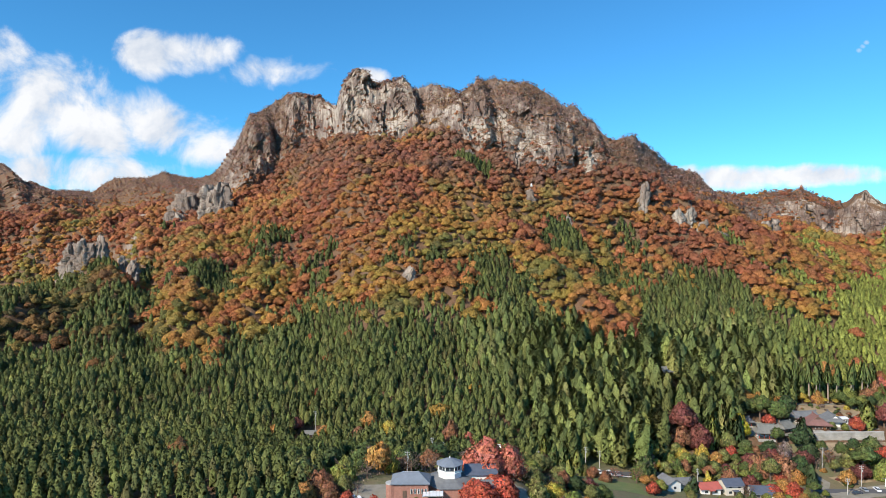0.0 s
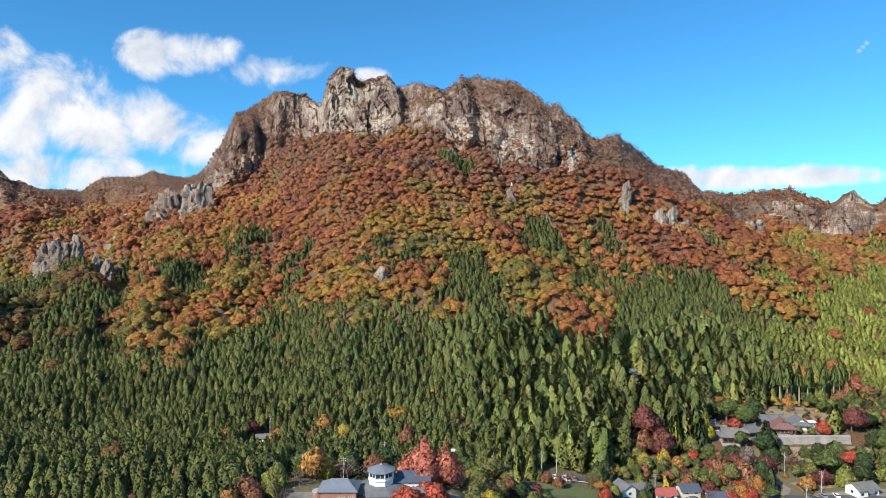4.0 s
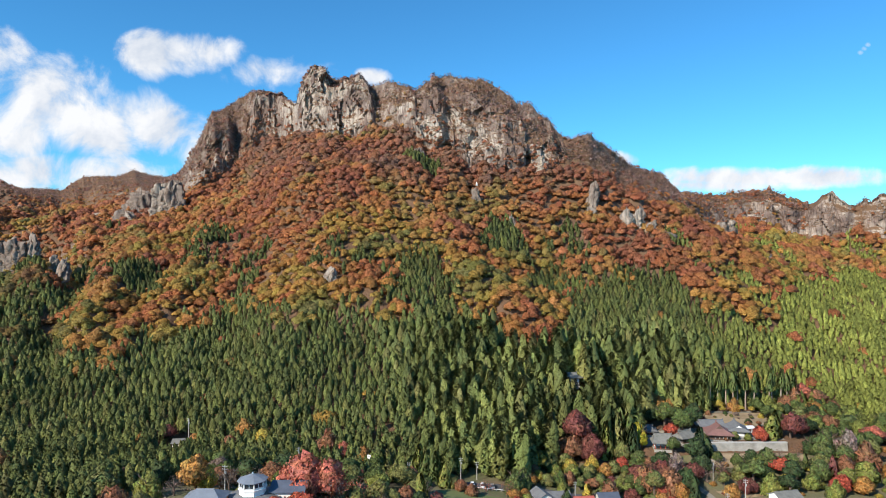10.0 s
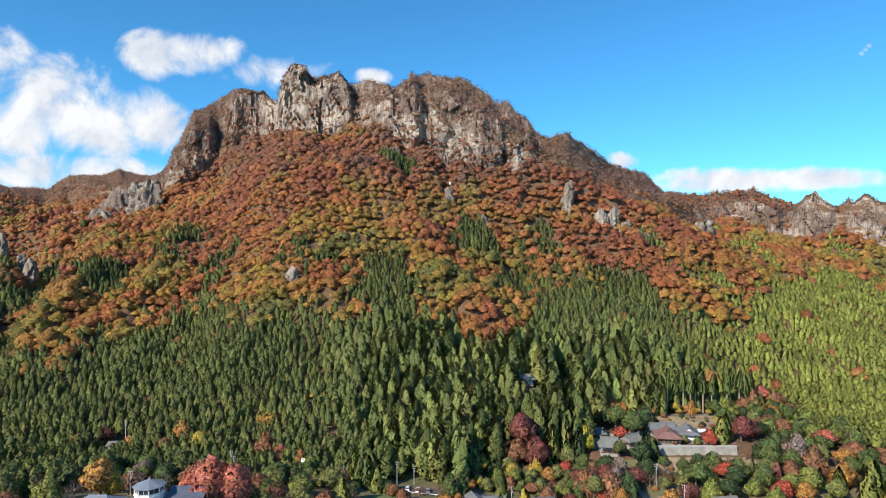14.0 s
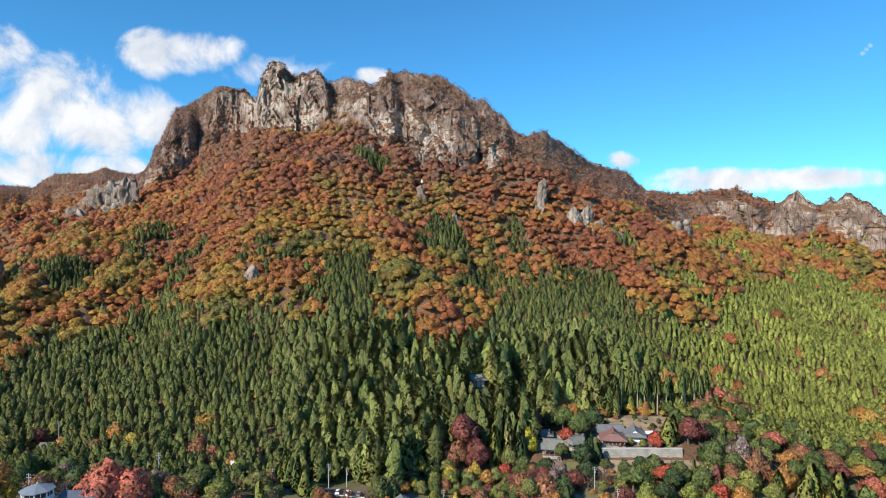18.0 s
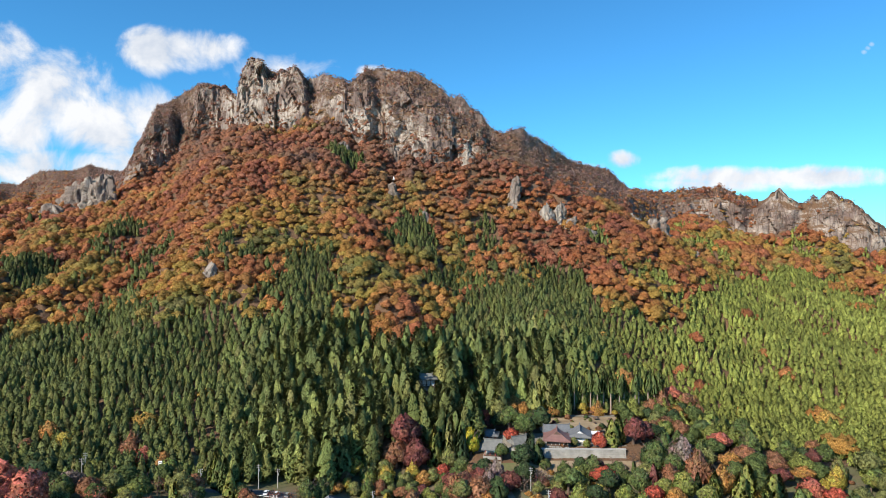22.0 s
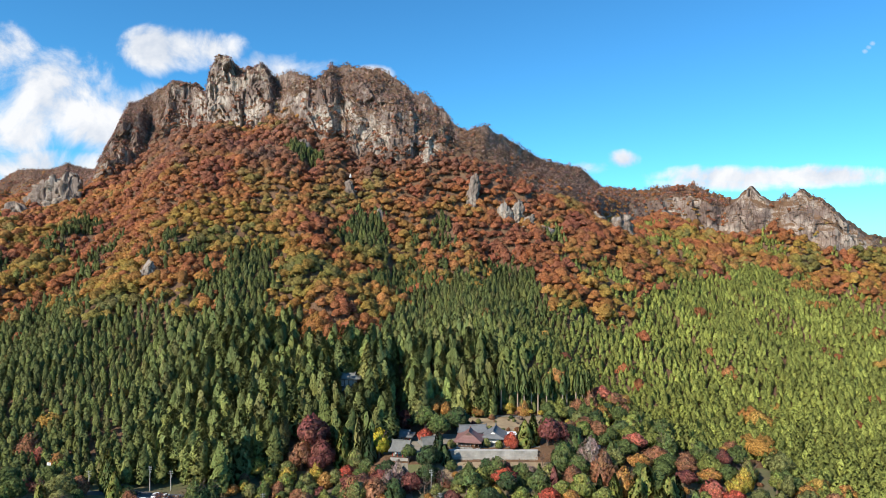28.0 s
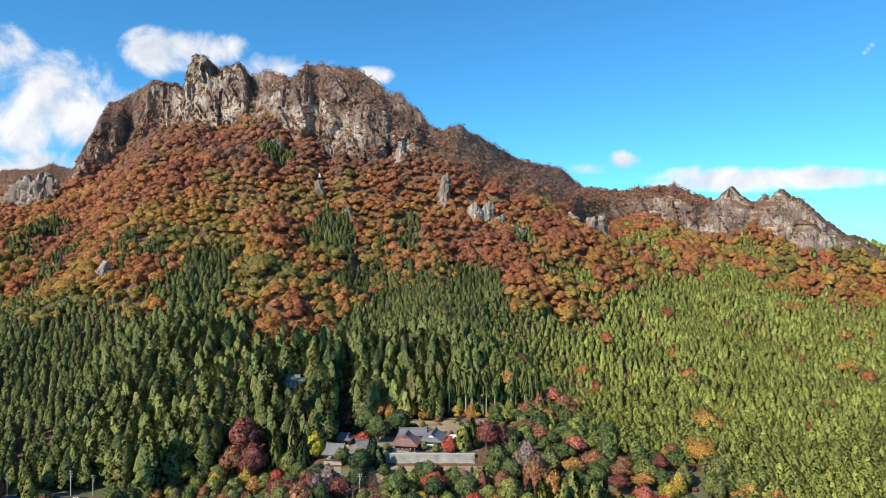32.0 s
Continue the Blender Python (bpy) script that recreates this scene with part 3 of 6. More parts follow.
def ground_at(x, y):
    """Height and steepness of the land at places given as arrays, and the level on the slope."""
    x, y = np.atleast_1d(np.asarray(x, float)), np.atleast_1d(np.asarray(y, float))
    d = y - EYE_Y
    s = (x - EYE_X) / np.where(d > 180, d, np.sqrt((180 - d) ** 2 * 0.6 + 180 ** 2))
    col = np.clip(np.interp(s, S, np.arange(nc)), 0, nc - 1.001)
    c0 = col.astype(int)
    z, steep, level = np.zeros_like(x), np.zeros_like(x), np.zeros_like(x)
    for c in np.unique(c0):
        m = c0 == c
        f = (col[m] - c)[:, None]
        zz = []
        for k in (c, c + 1):
            zz.append((np.interp(d[m], D_CLEAN[:, k], Z_CLEAN[:, k]), np.interp(d[m], D_CLEAN[:, k], LEVEL), np.interp(d[m] + 3, D_CLEAN[:, k], Z_CLEAN[:, k])))
        f = f[:, 0]
        z[m] = zz[0][0] * (1 - f) + zz[1][0] * f
        level[m] = zz[0][1] * (1 - f) + zz[1][1] * f
        steep[m] = ((zz[0][2] * (1 - f) + zz[1][2] * f) - z[m]) / 3
    return z, steep, level, s


def height(x, y):
    return float(ground_at(x, y)[0][0])


# ================= trees =================


def dome(r, centre, size, around=6, full=False):
    """One leafy lump: an uneven dome in quads, with the normals of its round."""
    turn = r.uniform(0, 6.28)
    loops = []
    for lift, reach in (((-0.85, 0.50),) if full else ()) + ((-0.30, 0.95), (0.42, 0.90), (0.93, 0.34)):
        a = turn + 6.2832 * (np.arange(around) + r.uniform(-0.25, 0.25, around)) / around
        k = size * r.uniform(0.66, 1.26, around)
        loops.append(np.stack([np.cos(a) * reach * k, np.sin(a) * reach * k, lift * k + 0 * a], -1))
    quads = [(lo[i], lo[(i + 1) % around], hi[(i + 1) % around], hi[i]) for lo, hi in zip(loops, loops[1:]) for i in range(around)]
    quads += [(loops[-1][0], loops[-1][1], loops[-1][2], loops[-1][3]), (loops[-1][0], loops[-1][3], loops[-1][4], loops[-1][5])]
    q = np.array(quads).reshape(-1, 3)
    return q + centre, q / size + r.normal(size=q.shape) * 0.25


def crown_template(seed, clumps, flat=0.8, lumps=6, leaf=0.30, core=True):
    """A crown of radius 1 about its middle: leafy lumps with sprays of leaves standing off them. Returns corners of quads and a shade for each clump."""
    r = np.random.RandomState(seed)
    if lumps > 1:
        ring = 6.2832 * (np.arange(lumps) + r.uniform(-0.3, 0.3, lumps)) / (lumps - 1)
        centres = np.stack([np.cos(ring) * r.uniform(0.34, 0.6, lumps), np.sin(ring) * r.uniform(0.34, 0.6, lumps), r.uniform(-0.28, 0.12, lumps)], -1)
        sizes = r.uniform(0.36, 0.56, lumps)
        centres[0], sizes[0] = (r.uniform(-0.12, 0.12), r.uniform(-0.12, 0.12), 0.22), r.uniform(0.56, 0.68)
    else:
        centres, sizes = np.zeros((1, 3)), np.array([0.85])
    quad, shade, norm = np.zeros((0, 3)), [], np.zeros((0, 3))
    if core:
        for c, s in zip(centres, sizes):
            q, n = dome(r, c, s, full=lumps > 7)
            quad, norm = np.concatenate([quad, q]), np.concatenate([norm, n + (c * 0.5 + (0, 0, 0.1))])
            shade += [r.uniform(0.82, 1.18)] * len(q)
    which = r.choice(lumps, clumps, p=sizes ** 2 / (sizes ** 2).sum())
    way = r.normal(size=(clumps, 3))
    way[:, 2] = way[:, 2] * 0.8 + 0.35
    way /= np.linalg.norm(way, axis=1, keepdims=True)
    p = centres[which] + way * sizes[which, None] * r.uniform(0.90, 1.12, (clumps, 1))
    n = way + r.normal(size=(clumps, 3)) * 0.55
    n /= np.linalg.norm(n, axis=1, keepdims=True)
    side = np.cross(n, r.normal(size=(clumps, 3)))
    side /= np.linalg.norm(side, axis=1, keepdims=True)
    other = np.cross(n, side)
    a, b = leaf * r.uniform(0.5, 1.2, (clumps, 1)), leaf * r.uniform(0.4, 1.0, (clumps, 1))
    spray = np.stack([p - side * a, p - other * b, p + side * a * r.uniform(0.7, 1.1, (clumps, 1)), p + other * b], 1).reshape(-1, 3)
    quad = np.concatenate([quad, spray]) * (1, 1, flat)
    shade = np.concatenate([shade, np.repeat(r.uniform(0.72, 1.28, clumps), 4)])
    norm = np.concatenate([norm, np.repeat(way + r.normal(size=(clumps, 3)) * 0.25 + (0, 0, 0.1), 4, axis=0)])
    norm /= np.linalg.norm(norm, axis=1, keepdims=True)
    return quad, shade, norm


def cedar_template(seed, tiers, around, base=0.10, width=0.19, taper=0.75, rough=0.2, clumps=0, leaf=0.05):
    """A cedar of height 1: a lumpy, blunt cone with hanging tufts of foliage standing off it."""
    r = np.random.RandomState(seed)

    def girth(f):
        return width * max(0.0, 1 - f) ** taper * (0.72 + 0.28 * min(1, f * 4))

    turn, loops = r.uniform(0, 6.28), []
    bow = r.normal(size=2) * 0.01
    for t in range(tiers + 1):
        f = (t / tiers) ** 0.9 * 0.97
        a = turn + t * 0.5 + 6.2832 * (np.arange(around) + r.uniform(-0.2, 0.2, around)) / around
        k = girth(f) * r.uniform(1 - rough * 1.3, 1 + rough, around) + 0.004
        loops.append(np.stack([np.cos(a) * k + bow[0] * t, np.sin(a) * k + bow[1] * t, base + (0.99 - base) * f + r.uniform(-0.35, 0.25, around) * (1 - f) / tiers], -1))
    verts, shade, norm = [], [], []
    for lo, hi in zip(loops, loops[1:]):
        for i in range(around):
            j = (i + 1) % around
            verts += [lo[i], lo[j], hi[j], hi[i]]
            shade += [r.uniform(0.90, 1.1)] * 4
            norm += [(v[0], v[1], 0.09) for v in (lo[i] - (0, 0, lo[i][2]), lo[j], hi[j], hi[i])]
    for t in range(clumps):
        f = ((t + r.uniform(0, 0.9)) / clumps) ** 0.85
        rad = (girth(f) + 0.008) * r.uniform(0.88, 1.18)
        a = t * 2.39996 + r.uniform(-0.4, 0.4)
        c, s = math.cos(a), math.sin(a)
        mid = np.array([c * rad, s * rad, base + (0.98 - base) * f])
        n = np.array([c, s, 0.7]) + r.normal(size=3) * 0.35
        n /= np.linalg.norm(n)
        side = np.cross(n, (0, 0, 1)) + r.normal(size=3) * 0.4
        side /= np.linalg.norm(side)
        other = np.cross(side, n)
        w = leaf * r.uniform(0.7, 1.3) * (0.6 + 0.4 * (1 - f))
        verts += [mid + other * w, mid - side * w - n * w * 0.4, mid - other * w * 1.2, mid + side * w - n * w * 0.4]
        shade += [r.uniform(0.75, 1.3)] * 4
        tilt_n = np.array([c, s, 0.55]) + r.normal(size=3) * 0.22
        norm += [tilt_n] * 4
    norm = np.array(norm)
    norm /= np.linalg.norm(norm, axis=1, keepdims=True) + 1e-6
    return np.array(verts), np.array(shade), norm


def round_normals(me, normals):
    """Leaves take the light as the rounded crown does."""
    me.polygons.foreach_set("use_smooth", np.ones(len(me.polygons), bool))
    me.attributes.new("custom_normal", "FLOAT_VECTOR", "POINT").data.foreach_set("vector", normals.astype(np.float32).ravel())
    me.update()


def plant_many(name, templates, place, size, tall, colors, mat, seed, label, category, lean=0.0):
    """Many trees joined in one mesh. place: feet; size: radius scale; tall: height scale; colors: one per tree."""
    r = np.random.RandomState(seed)
    all_v, all_c, all_n = [], [], []
    pick = r.randint(0, len(templates), len(place))
    turn = r.uniform(0, 6.2832, len(place))
    for k, (tv, ts, tn) in enumerate(templates):
        m = pick == k
        if not m.any():
            continue
        c, s = np.cos(turn[m])[:, None], np.sin(turn[m])[:, None]
        x = (tv[None, :, 0] * c - tv[None, :, 1] * s) * size[m][:, None]
        y = (tv[None, :, 0] * s + tv[None, :, 1] * c) * size[m][:, None]
        z = tv[None, :, 2] * tall[m][:, None]
        if lean:
            x = x + z * (r.uniform(-lean, lean, m.sum())[:, None])
        v = np.stack([x + place[m][:, 0:1], y + place[m][:, 1:2], z + place[m][:, 2:3]], -1)
        col = colors[m][:, None, :] * ts[None, :, None]
        all_v.append(v.reshape(-1, 3)), all_c.append(col.reshape(-1, 3))
        if tn is not None:
            all_n.append(np.stack([tn[None, :, 0] * c - tn[None, :, 1] * s, tn[None, :, 0] * s + tn[None, :, 1] * c, tn[None, :, 2] + 0 * c], -1).reshape(-1, 3))
    v, c = np.concatenate(all_v), np.concatenate(all_c)
    me = mesh_from(name, v, np.arange(len(v)).reshape(-1, 4), mat)
    layer = me.color_attributes.new("tint", "FLOAT_COLOR", "POINT")
    layer.data.foreach_set("color", np.concatenate([np.clip(c, 0, 1), np.ones((len(c), 1))], 1).astype(np.float32).ravel())
    if all_n:
        round_normals(me, np.concatenate(all_n))
    return tagged(new(name, me), label, category, kind="stuff")


def jitter_grid(step, seed, s0=-1.75, s1=1.22, d0=160, d1=1330):
    r = np.random.RandomState(seed)
    xs, ys = np.meshgrid(np.arange(-1500, 1700, step), np.arange(d0 + EYE_Y, d1 + EYE_Y, step * 0.87))
    xs = xs + (np.arange(xs.shape[0]) % 2)[:, None] * step / 2
    xs, ys = (xs + r.uniform(-0.36, 0.36, xs.shape) * step).ravel(), (ys + r.uniform(-0.36, 0.36, ys.shape) * step).ravel()
    s = (xs - EYE_X) / (ys - EYE_Y)
    m = (s > s0) & (s < s1)
    # the flight sees less far to the sides close by
    m &= (xs > -0.72 * ys - 22) & (xs < 223 + 0.72 * (ys - 45) + 22)
    return xs[m], ys[m], r


# the upper edge of the cedar plantations: bearing, height
TREE_LINE = [(-1.8, 30), (-0.80, 32), (-0.74, 26), (-0.66, 30), (-0.60, 34), (-0.53, 40), (-0.43, 50), (-0.33, 50), (-0.26, 54), (-0.17, 56), (-0.12, 62), (-0.08, 48), (-0.03, 38),
             (0.02, 30), (0.08, 32), (0.11, 58), (0.20, 76), (0.29, 78), (0.33, 50), (0.45, 34), (0.475, 66), (0.56, 64), (0.62, 60), (0.70, 48), (0.80, 36), (1.25, 30)]
tl_s, tl_z = np.array(TREE_LINE).T


def cedar_share(x, y, z, s):
    line = np.interp(s, tl_s, tl_z) + fbm(x / 28, y / 28, octaves=3, seed=41) * 9
    share = np.clip((line - z) / 14 + 0.5, 0.0, np.where(s > 0.28, 0.98, 0.96))
    patches = fbm(x / 38, y / 60, octaves=4, seed=42)
    share = np.maximum(share, np.clip((patches - 0.22) * 4, 0, 0.75) * (z < 130))
    share = np.where((s < -0.735) & (y < 640), np.maximum(share, np.clip(0.62 + 2.0 * fbm(x / 30, y / 45, octaves=3, seed=49), 0, 0.9)), share)
    for cs, cd, rs, rd in ((-0.59, 560, 0.05, 40), (-0.10, 700, 0.03, 22), (-0.13, 470, 0.045, 55), (0.02, 590, 0.03, 28), (0.62, 700, 0.06, 35)):
        share = np.maximum(share, np.clip(1.6 - ((s - cs) / rs) ** 2 - ((y - EYE_Y - cd) / rd) ** 2, 0, 1))
    return share


def village(x, y):
    """1 where houses, road and gardens keep the plantations away."""
    v = np.zeros_like(x)
    v = np.maximum(v, ((y < 304 + 14 * np.clip((x - 96) / 10, 0, 1)) & (x > 35) & (x < 318)))
    v = np.maximum(v, ((y < 318) & (x > 175) & (x < 300)))
    v = np.maximum(v, ((y < np.where(x < 222, 383, 398) + 6 * np.sin(x / 15)) & (x > 166) & (x < 275)))
    v = np.maximum(v, ((y < 350 - 0.15 * (x - 275)) & (x >= 275) & (x < 340)))
    v = np.maximum(v, ((y < 346) & (x > 118) & (x < 168)))
    v = np.maximum(v, ((y < 285) & (x > -45) & (x < 60)))
    v = np.maximum(v, ((y < 262) & (x > -40) & (x < 300)))
    v = np.maximum(v, (((x + 72) / 9) ** 2 + ((y - 322) / 14) ** 2 < 1))
    v = np.maximum(v, (((x - 139) / 8) ** 2 + ((y - 386) / 15) ** 2 < 1))
    return v


CEDARS = [cedar_template(100 + i, 3, 6, 0.22, 0.225, 0.74, 0.24, 18, 0.055) for i in range(8)]
FAR_CEDARS = [cedar_template(110 + i, 2, 6, 0.22, 0.22, 0.72, 0.28, 8, 0.075) for i in range(6)]
OLD_CEDARS = [cedar_template(120 + i, 7, 7, 0.12, 0.175, 0.62, 0.26, 130, 0.034) for i in range(6)]
NEAR_CROWNS = [crown_template(260 + i, 90, 0.9, 7, 0.11) for i in range(6)]
CROWNS = [crown_template(200 + i, 36, 0.9, 3, 0.16) for i in range(9)]
FAR_CROWNS = [crown_template(230 + i, 12, 0.9, 3, 0.20) for i in range(7)]
BARE = [crown_template(300 + i, 9, 0.85, 1, 0.42, False) for i in range(5)]


def palette(r, n, colors, weights):
    pick = r.choice(len(colors), n, p=np.array(weights) / sum(weights))
    c = np.array(colors)[pick]
    return c * r.uniform(0.75, 1.25, (n, 1)) * r.uniform(0.92, 1.08, (n, 3))


def plant_forests():
    # cedars
    x, y, r = jitter_grid(4.8, 51)
    z, steep, level, s = ground_at(x, y)
    keep = (r.uniform(size=len(x)) < cedar_share(x, y, z, s)) & (steep < 2.6) & (village(x, y) < 0.5) & (y > 190)
    x, y, z, s = x[keep], y[keep], z[keep], s[keep]
    n = len(x)
    stand = fbm(x / 50, y / 50, octaves=3, seed=43)
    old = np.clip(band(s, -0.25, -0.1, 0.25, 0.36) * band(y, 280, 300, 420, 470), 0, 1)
    tall = (10.4 + 2.2 * stand + 13.0 * old) * r.uniform(0.8, 1.15, n) * np.where(s > 0.33, 0.88, 1.0)
    thin = r.uniform(size=n) < 1 - 0.44 * old
    x, y, z, s, tall, old = x[thin], y[thin], z[thin], s[thin], tall[thin], old[thin]
    n = len(x)
    c = palette(r, n, [(0.084, 0.098, 0.029), (0.106, 0.119, 0.033), (0.066, 0.082, 0.031), (0.138, 0.137, 0.038), (0.118, 0.098, 0.040)], [4, 3, 3, 2, 1])
    c = (c + np.array((0.095, 0.106, 0.033))) / 2 * (1 + 0.25 * fbm(x / 35, y / 35, octaves=2, seed=47))[:, None]
    young = np.clip((s - 0.28) * 5, 0, 1)[:, None]
    c = c * (1 - young * 0.7) + np.array((0.205, 0.216, 0.046)) * young * 0.7 * (r.uniform(0.6, 1.35, n) * (1 + 0.35 * fbm(x / 22, y / 22, octaves=3, seed=48)))[:, None]
    # Brightness varies by stand; shade left of the temple is put into the colour.
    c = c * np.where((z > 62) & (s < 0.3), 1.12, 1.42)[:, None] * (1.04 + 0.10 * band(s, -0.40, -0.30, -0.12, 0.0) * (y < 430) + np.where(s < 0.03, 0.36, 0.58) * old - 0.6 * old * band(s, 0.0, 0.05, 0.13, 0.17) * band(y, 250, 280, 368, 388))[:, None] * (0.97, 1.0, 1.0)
    wide = tall * r.uniform(0.92, 1.18, n) * np.where(s > 0.33, 1.32, 1.10 + 0.02 * old)
    c = c * r.uniform(0.84, 1.20, (n, 1))
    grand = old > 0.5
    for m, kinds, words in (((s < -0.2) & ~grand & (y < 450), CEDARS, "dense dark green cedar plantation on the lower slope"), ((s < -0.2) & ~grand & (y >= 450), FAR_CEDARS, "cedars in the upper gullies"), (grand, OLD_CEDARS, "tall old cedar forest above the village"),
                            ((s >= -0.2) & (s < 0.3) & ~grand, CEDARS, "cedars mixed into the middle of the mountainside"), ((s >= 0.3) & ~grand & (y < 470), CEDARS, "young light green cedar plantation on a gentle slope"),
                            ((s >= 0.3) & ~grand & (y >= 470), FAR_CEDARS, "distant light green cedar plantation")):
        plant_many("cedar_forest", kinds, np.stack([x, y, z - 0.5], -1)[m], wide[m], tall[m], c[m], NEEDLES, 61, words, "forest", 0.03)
    # broadleaf trees in autumn colour
    x, y, r = jitter_grid(7.4, 52)
    z, steep, level, s = ground_at(x, y)
    share = cedar_share(x, y, z, s)
    keep = (r.uniform(size=len(x)) > np.where(share > 0.7, 0.985, 0.9) * np.where(share > 0.9, 1.0, share)) & (steep < 3.2) & (village(x, y) < 0.5) & (level < 6.95) & (y > 215)
    x, y, z, s, level = x[keep], y[keep], z[keep], s[keep], level[keep]
    n = len(x)
    big = (4.7 + 4.2 * r.uniform(size=n) ** 1.6) * np.where(s > 0.33, 1.15, 0.95)
    autumn(x, y, z, s, big, r, 62)
    # on the cliffs: small trees on ledges, leafless scrub on the crest
    rows = np.where((LEVEL > 6.85) & (LEVEL < 9.25))[0]
    r = np.random.RandomState(54)
    area = np.abs(np.diff(Z[rows[0]:rows[-1] + 2], axis=0)) * 0.6 + np.abs(np.diff(Y[rows[0]:rows[-1] + 2], axis=0))
    area = area * np.gradient(S)[None, :] * D[rows]
    cells = np.argwhere(r.uniform(size=area.shape) < area / np.where((S > -0.5) & (S < 0.54), 10.0, 26.0)[None, :])
    ri, ci = cells[:, 0] + rows[0], cells[:, 1]
    x, y, z, lev, s = X[ri, ci], Y[ri, ci], Z[ri, ci], LEVEL[ri], S[ci]
    m = (x > -0.72 * y - 22) & (x < 223 + 0.72 * (y - 45) + 22)
    run = np.hypot(Y[np.minimum(ri + 1, nr - 1), ci] - Y[ri - 1, ci], 0.01)
    steep = np.abs(Z[np.minimum(ri + 1, nr - 1), ci] - Z[ri - 1, ci]) / run
    cover = 1.5 * fbm(x / 45, z / 40, y / 60, octaves=3, seed=45) + np.where(lev > 8.3, 0.6, 0) - 2.6 * (rocky[ci] - 0.66) - 1.6 * (s > 0.54) - 1.1 * ((s > 0.39) & (s < 0.53) & (lev < 8.1)) - 1.5 * ((s > 0.54) & (lev > 8.3)) + 0.42 + 0.35 * (s < -0.295) + 0.22 * ((s > -0.15) & (s < 0.3)) + 0.35 * np.clip(7.6 - lev, 0, 0.6) / 0.6 + np.where(lev < 7.1, 0.5, 0)
    m &= cover + np.clip(1.6 - steep, -0.22, 0.9) > -0.36 - 0.5 * np.clip((lev - 7.5), 0, 1) + r.normal(size=len(x)) * 0.15
    x, y, z, lev, s = x[m], y[m], z[m], lev[m], s[m]
    shoulder = (s > 0.335) & (s < 0.55)
    bare = r.uniform(size=len(x)) < np.clip((lev - 7.25) * 0.75 + 0.18, 0.05, 0.92) * np.where(shoulder, 0.62, 1.0)
    b = ~bare & (r.uniform(size=len(x)) < np.where(shoulder, 0.34, np.where((s > -0.5) & (lev > 7.25), 0.16, 0.3)))
    autumn(x[b], y[b], z[b] - 1.0, s[b], r.uniform(2.4, 4.6, b.sum()), r, 64)
    x, y, z, shoulder = x[bare], y[bare], z[bare], shoulder[bare]
    n = len(x)
    c = 1.25 * palette(r, n, [(0.27, 0.17, 0.14), (0.25, 0.16, 0.138), (0.31, 0.165, 0.115), (0.18, 0.145, 0.11)], [3, 3, 1.4, 0.5])
    big = r.uniform(1.8, 3.6, n) * np.where(shoulder, 1.15, 1.0)
    plant_many("cliff_scrub", BARE, np.stack([x, y, z + big * 0.35], -1), big, big * r.uniform(0.8, 1.3, n), c, TWIGS, 63, "leafless brown scrub along the rocky crest", "shrubs", 0.1)


def autumn(x, y, z, s, big, r, seed):
    """Broadleaf trees in autumn colour: olive and gold low down, orange and russet higher up."""
    n = len(x)
    hue = fbm(x / 75, y / 75, octaves=3, seed=44) * 1.5 + r.normal(size=n) * 0.16
    up = np.clip((z - 58) / 175, 0, 1) + hue * 0.40
    # neighbours share a tone: the noise picks along each row of colours
    place = np.clip(0.5 + 1.0 * fbm(x / 42 + 9, y / 42, octaves=3, seed=46) + np.where(s > 0.15, 0.20, 0.13) + r.normal(size=n) * 0.15, 0, 1)
    vary = r.uniform(0.80, 1.18, (n, 1)) * r.uniform(0.94, 1.06, (n, 3))

    def along(colors):
        k = np.linspace(0, 1, len(colors))
        return np.stack([np.interp(place, k, np.array(colors)[:, i]) for i in range(3)], -1) * vary

    low = along([(0.19, 0.20, 0.065), (0.29, 0.26, 0.065), (0.39, 0.29, 0.066), (0.44, 0.25, 0.066), (0.40, 0.17, 0.068)])
    mid = along([(0.31, 0.245, 0.08), (0.42, 0.24, 0.075), (0.44, 0.20, 0.075), (0.38, 0.162, 0.075), (0.32, 0.135, 0.078)])
    top = along([(0.24, 0.16, 0.115), (0.28, 0.158, 0.10), (0.34, 0.16, 0.085), (0.28, 0.135, 0.09)])
    f1, f2 = np.clip((up - 0.15) * 4, 0, 1)[:, None], np.clip((up - 0.74) * 4, 0, 1)[:, None]
    c = (low * (1 - f1) + mid * f1) * (1 - f2) + top * f2
    c = c * (1.12, 0.99, 0.98) + 0.006
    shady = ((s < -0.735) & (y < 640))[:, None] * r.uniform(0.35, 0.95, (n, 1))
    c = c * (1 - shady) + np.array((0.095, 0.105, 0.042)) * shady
    high = big * r.uniform(0.72, 1.08, n)
    lift = big * r.uniform(0.20, 0.70, n)
    far = y > 740
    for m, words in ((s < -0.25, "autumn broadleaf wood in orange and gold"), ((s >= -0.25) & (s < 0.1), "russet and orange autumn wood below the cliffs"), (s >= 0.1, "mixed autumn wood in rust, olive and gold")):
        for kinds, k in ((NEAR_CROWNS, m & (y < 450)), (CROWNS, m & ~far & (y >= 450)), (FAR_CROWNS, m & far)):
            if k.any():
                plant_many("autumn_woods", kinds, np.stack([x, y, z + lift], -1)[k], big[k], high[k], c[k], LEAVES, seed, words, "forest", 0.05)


plant_forests()

# ================= rock outcrops on the slopes =================


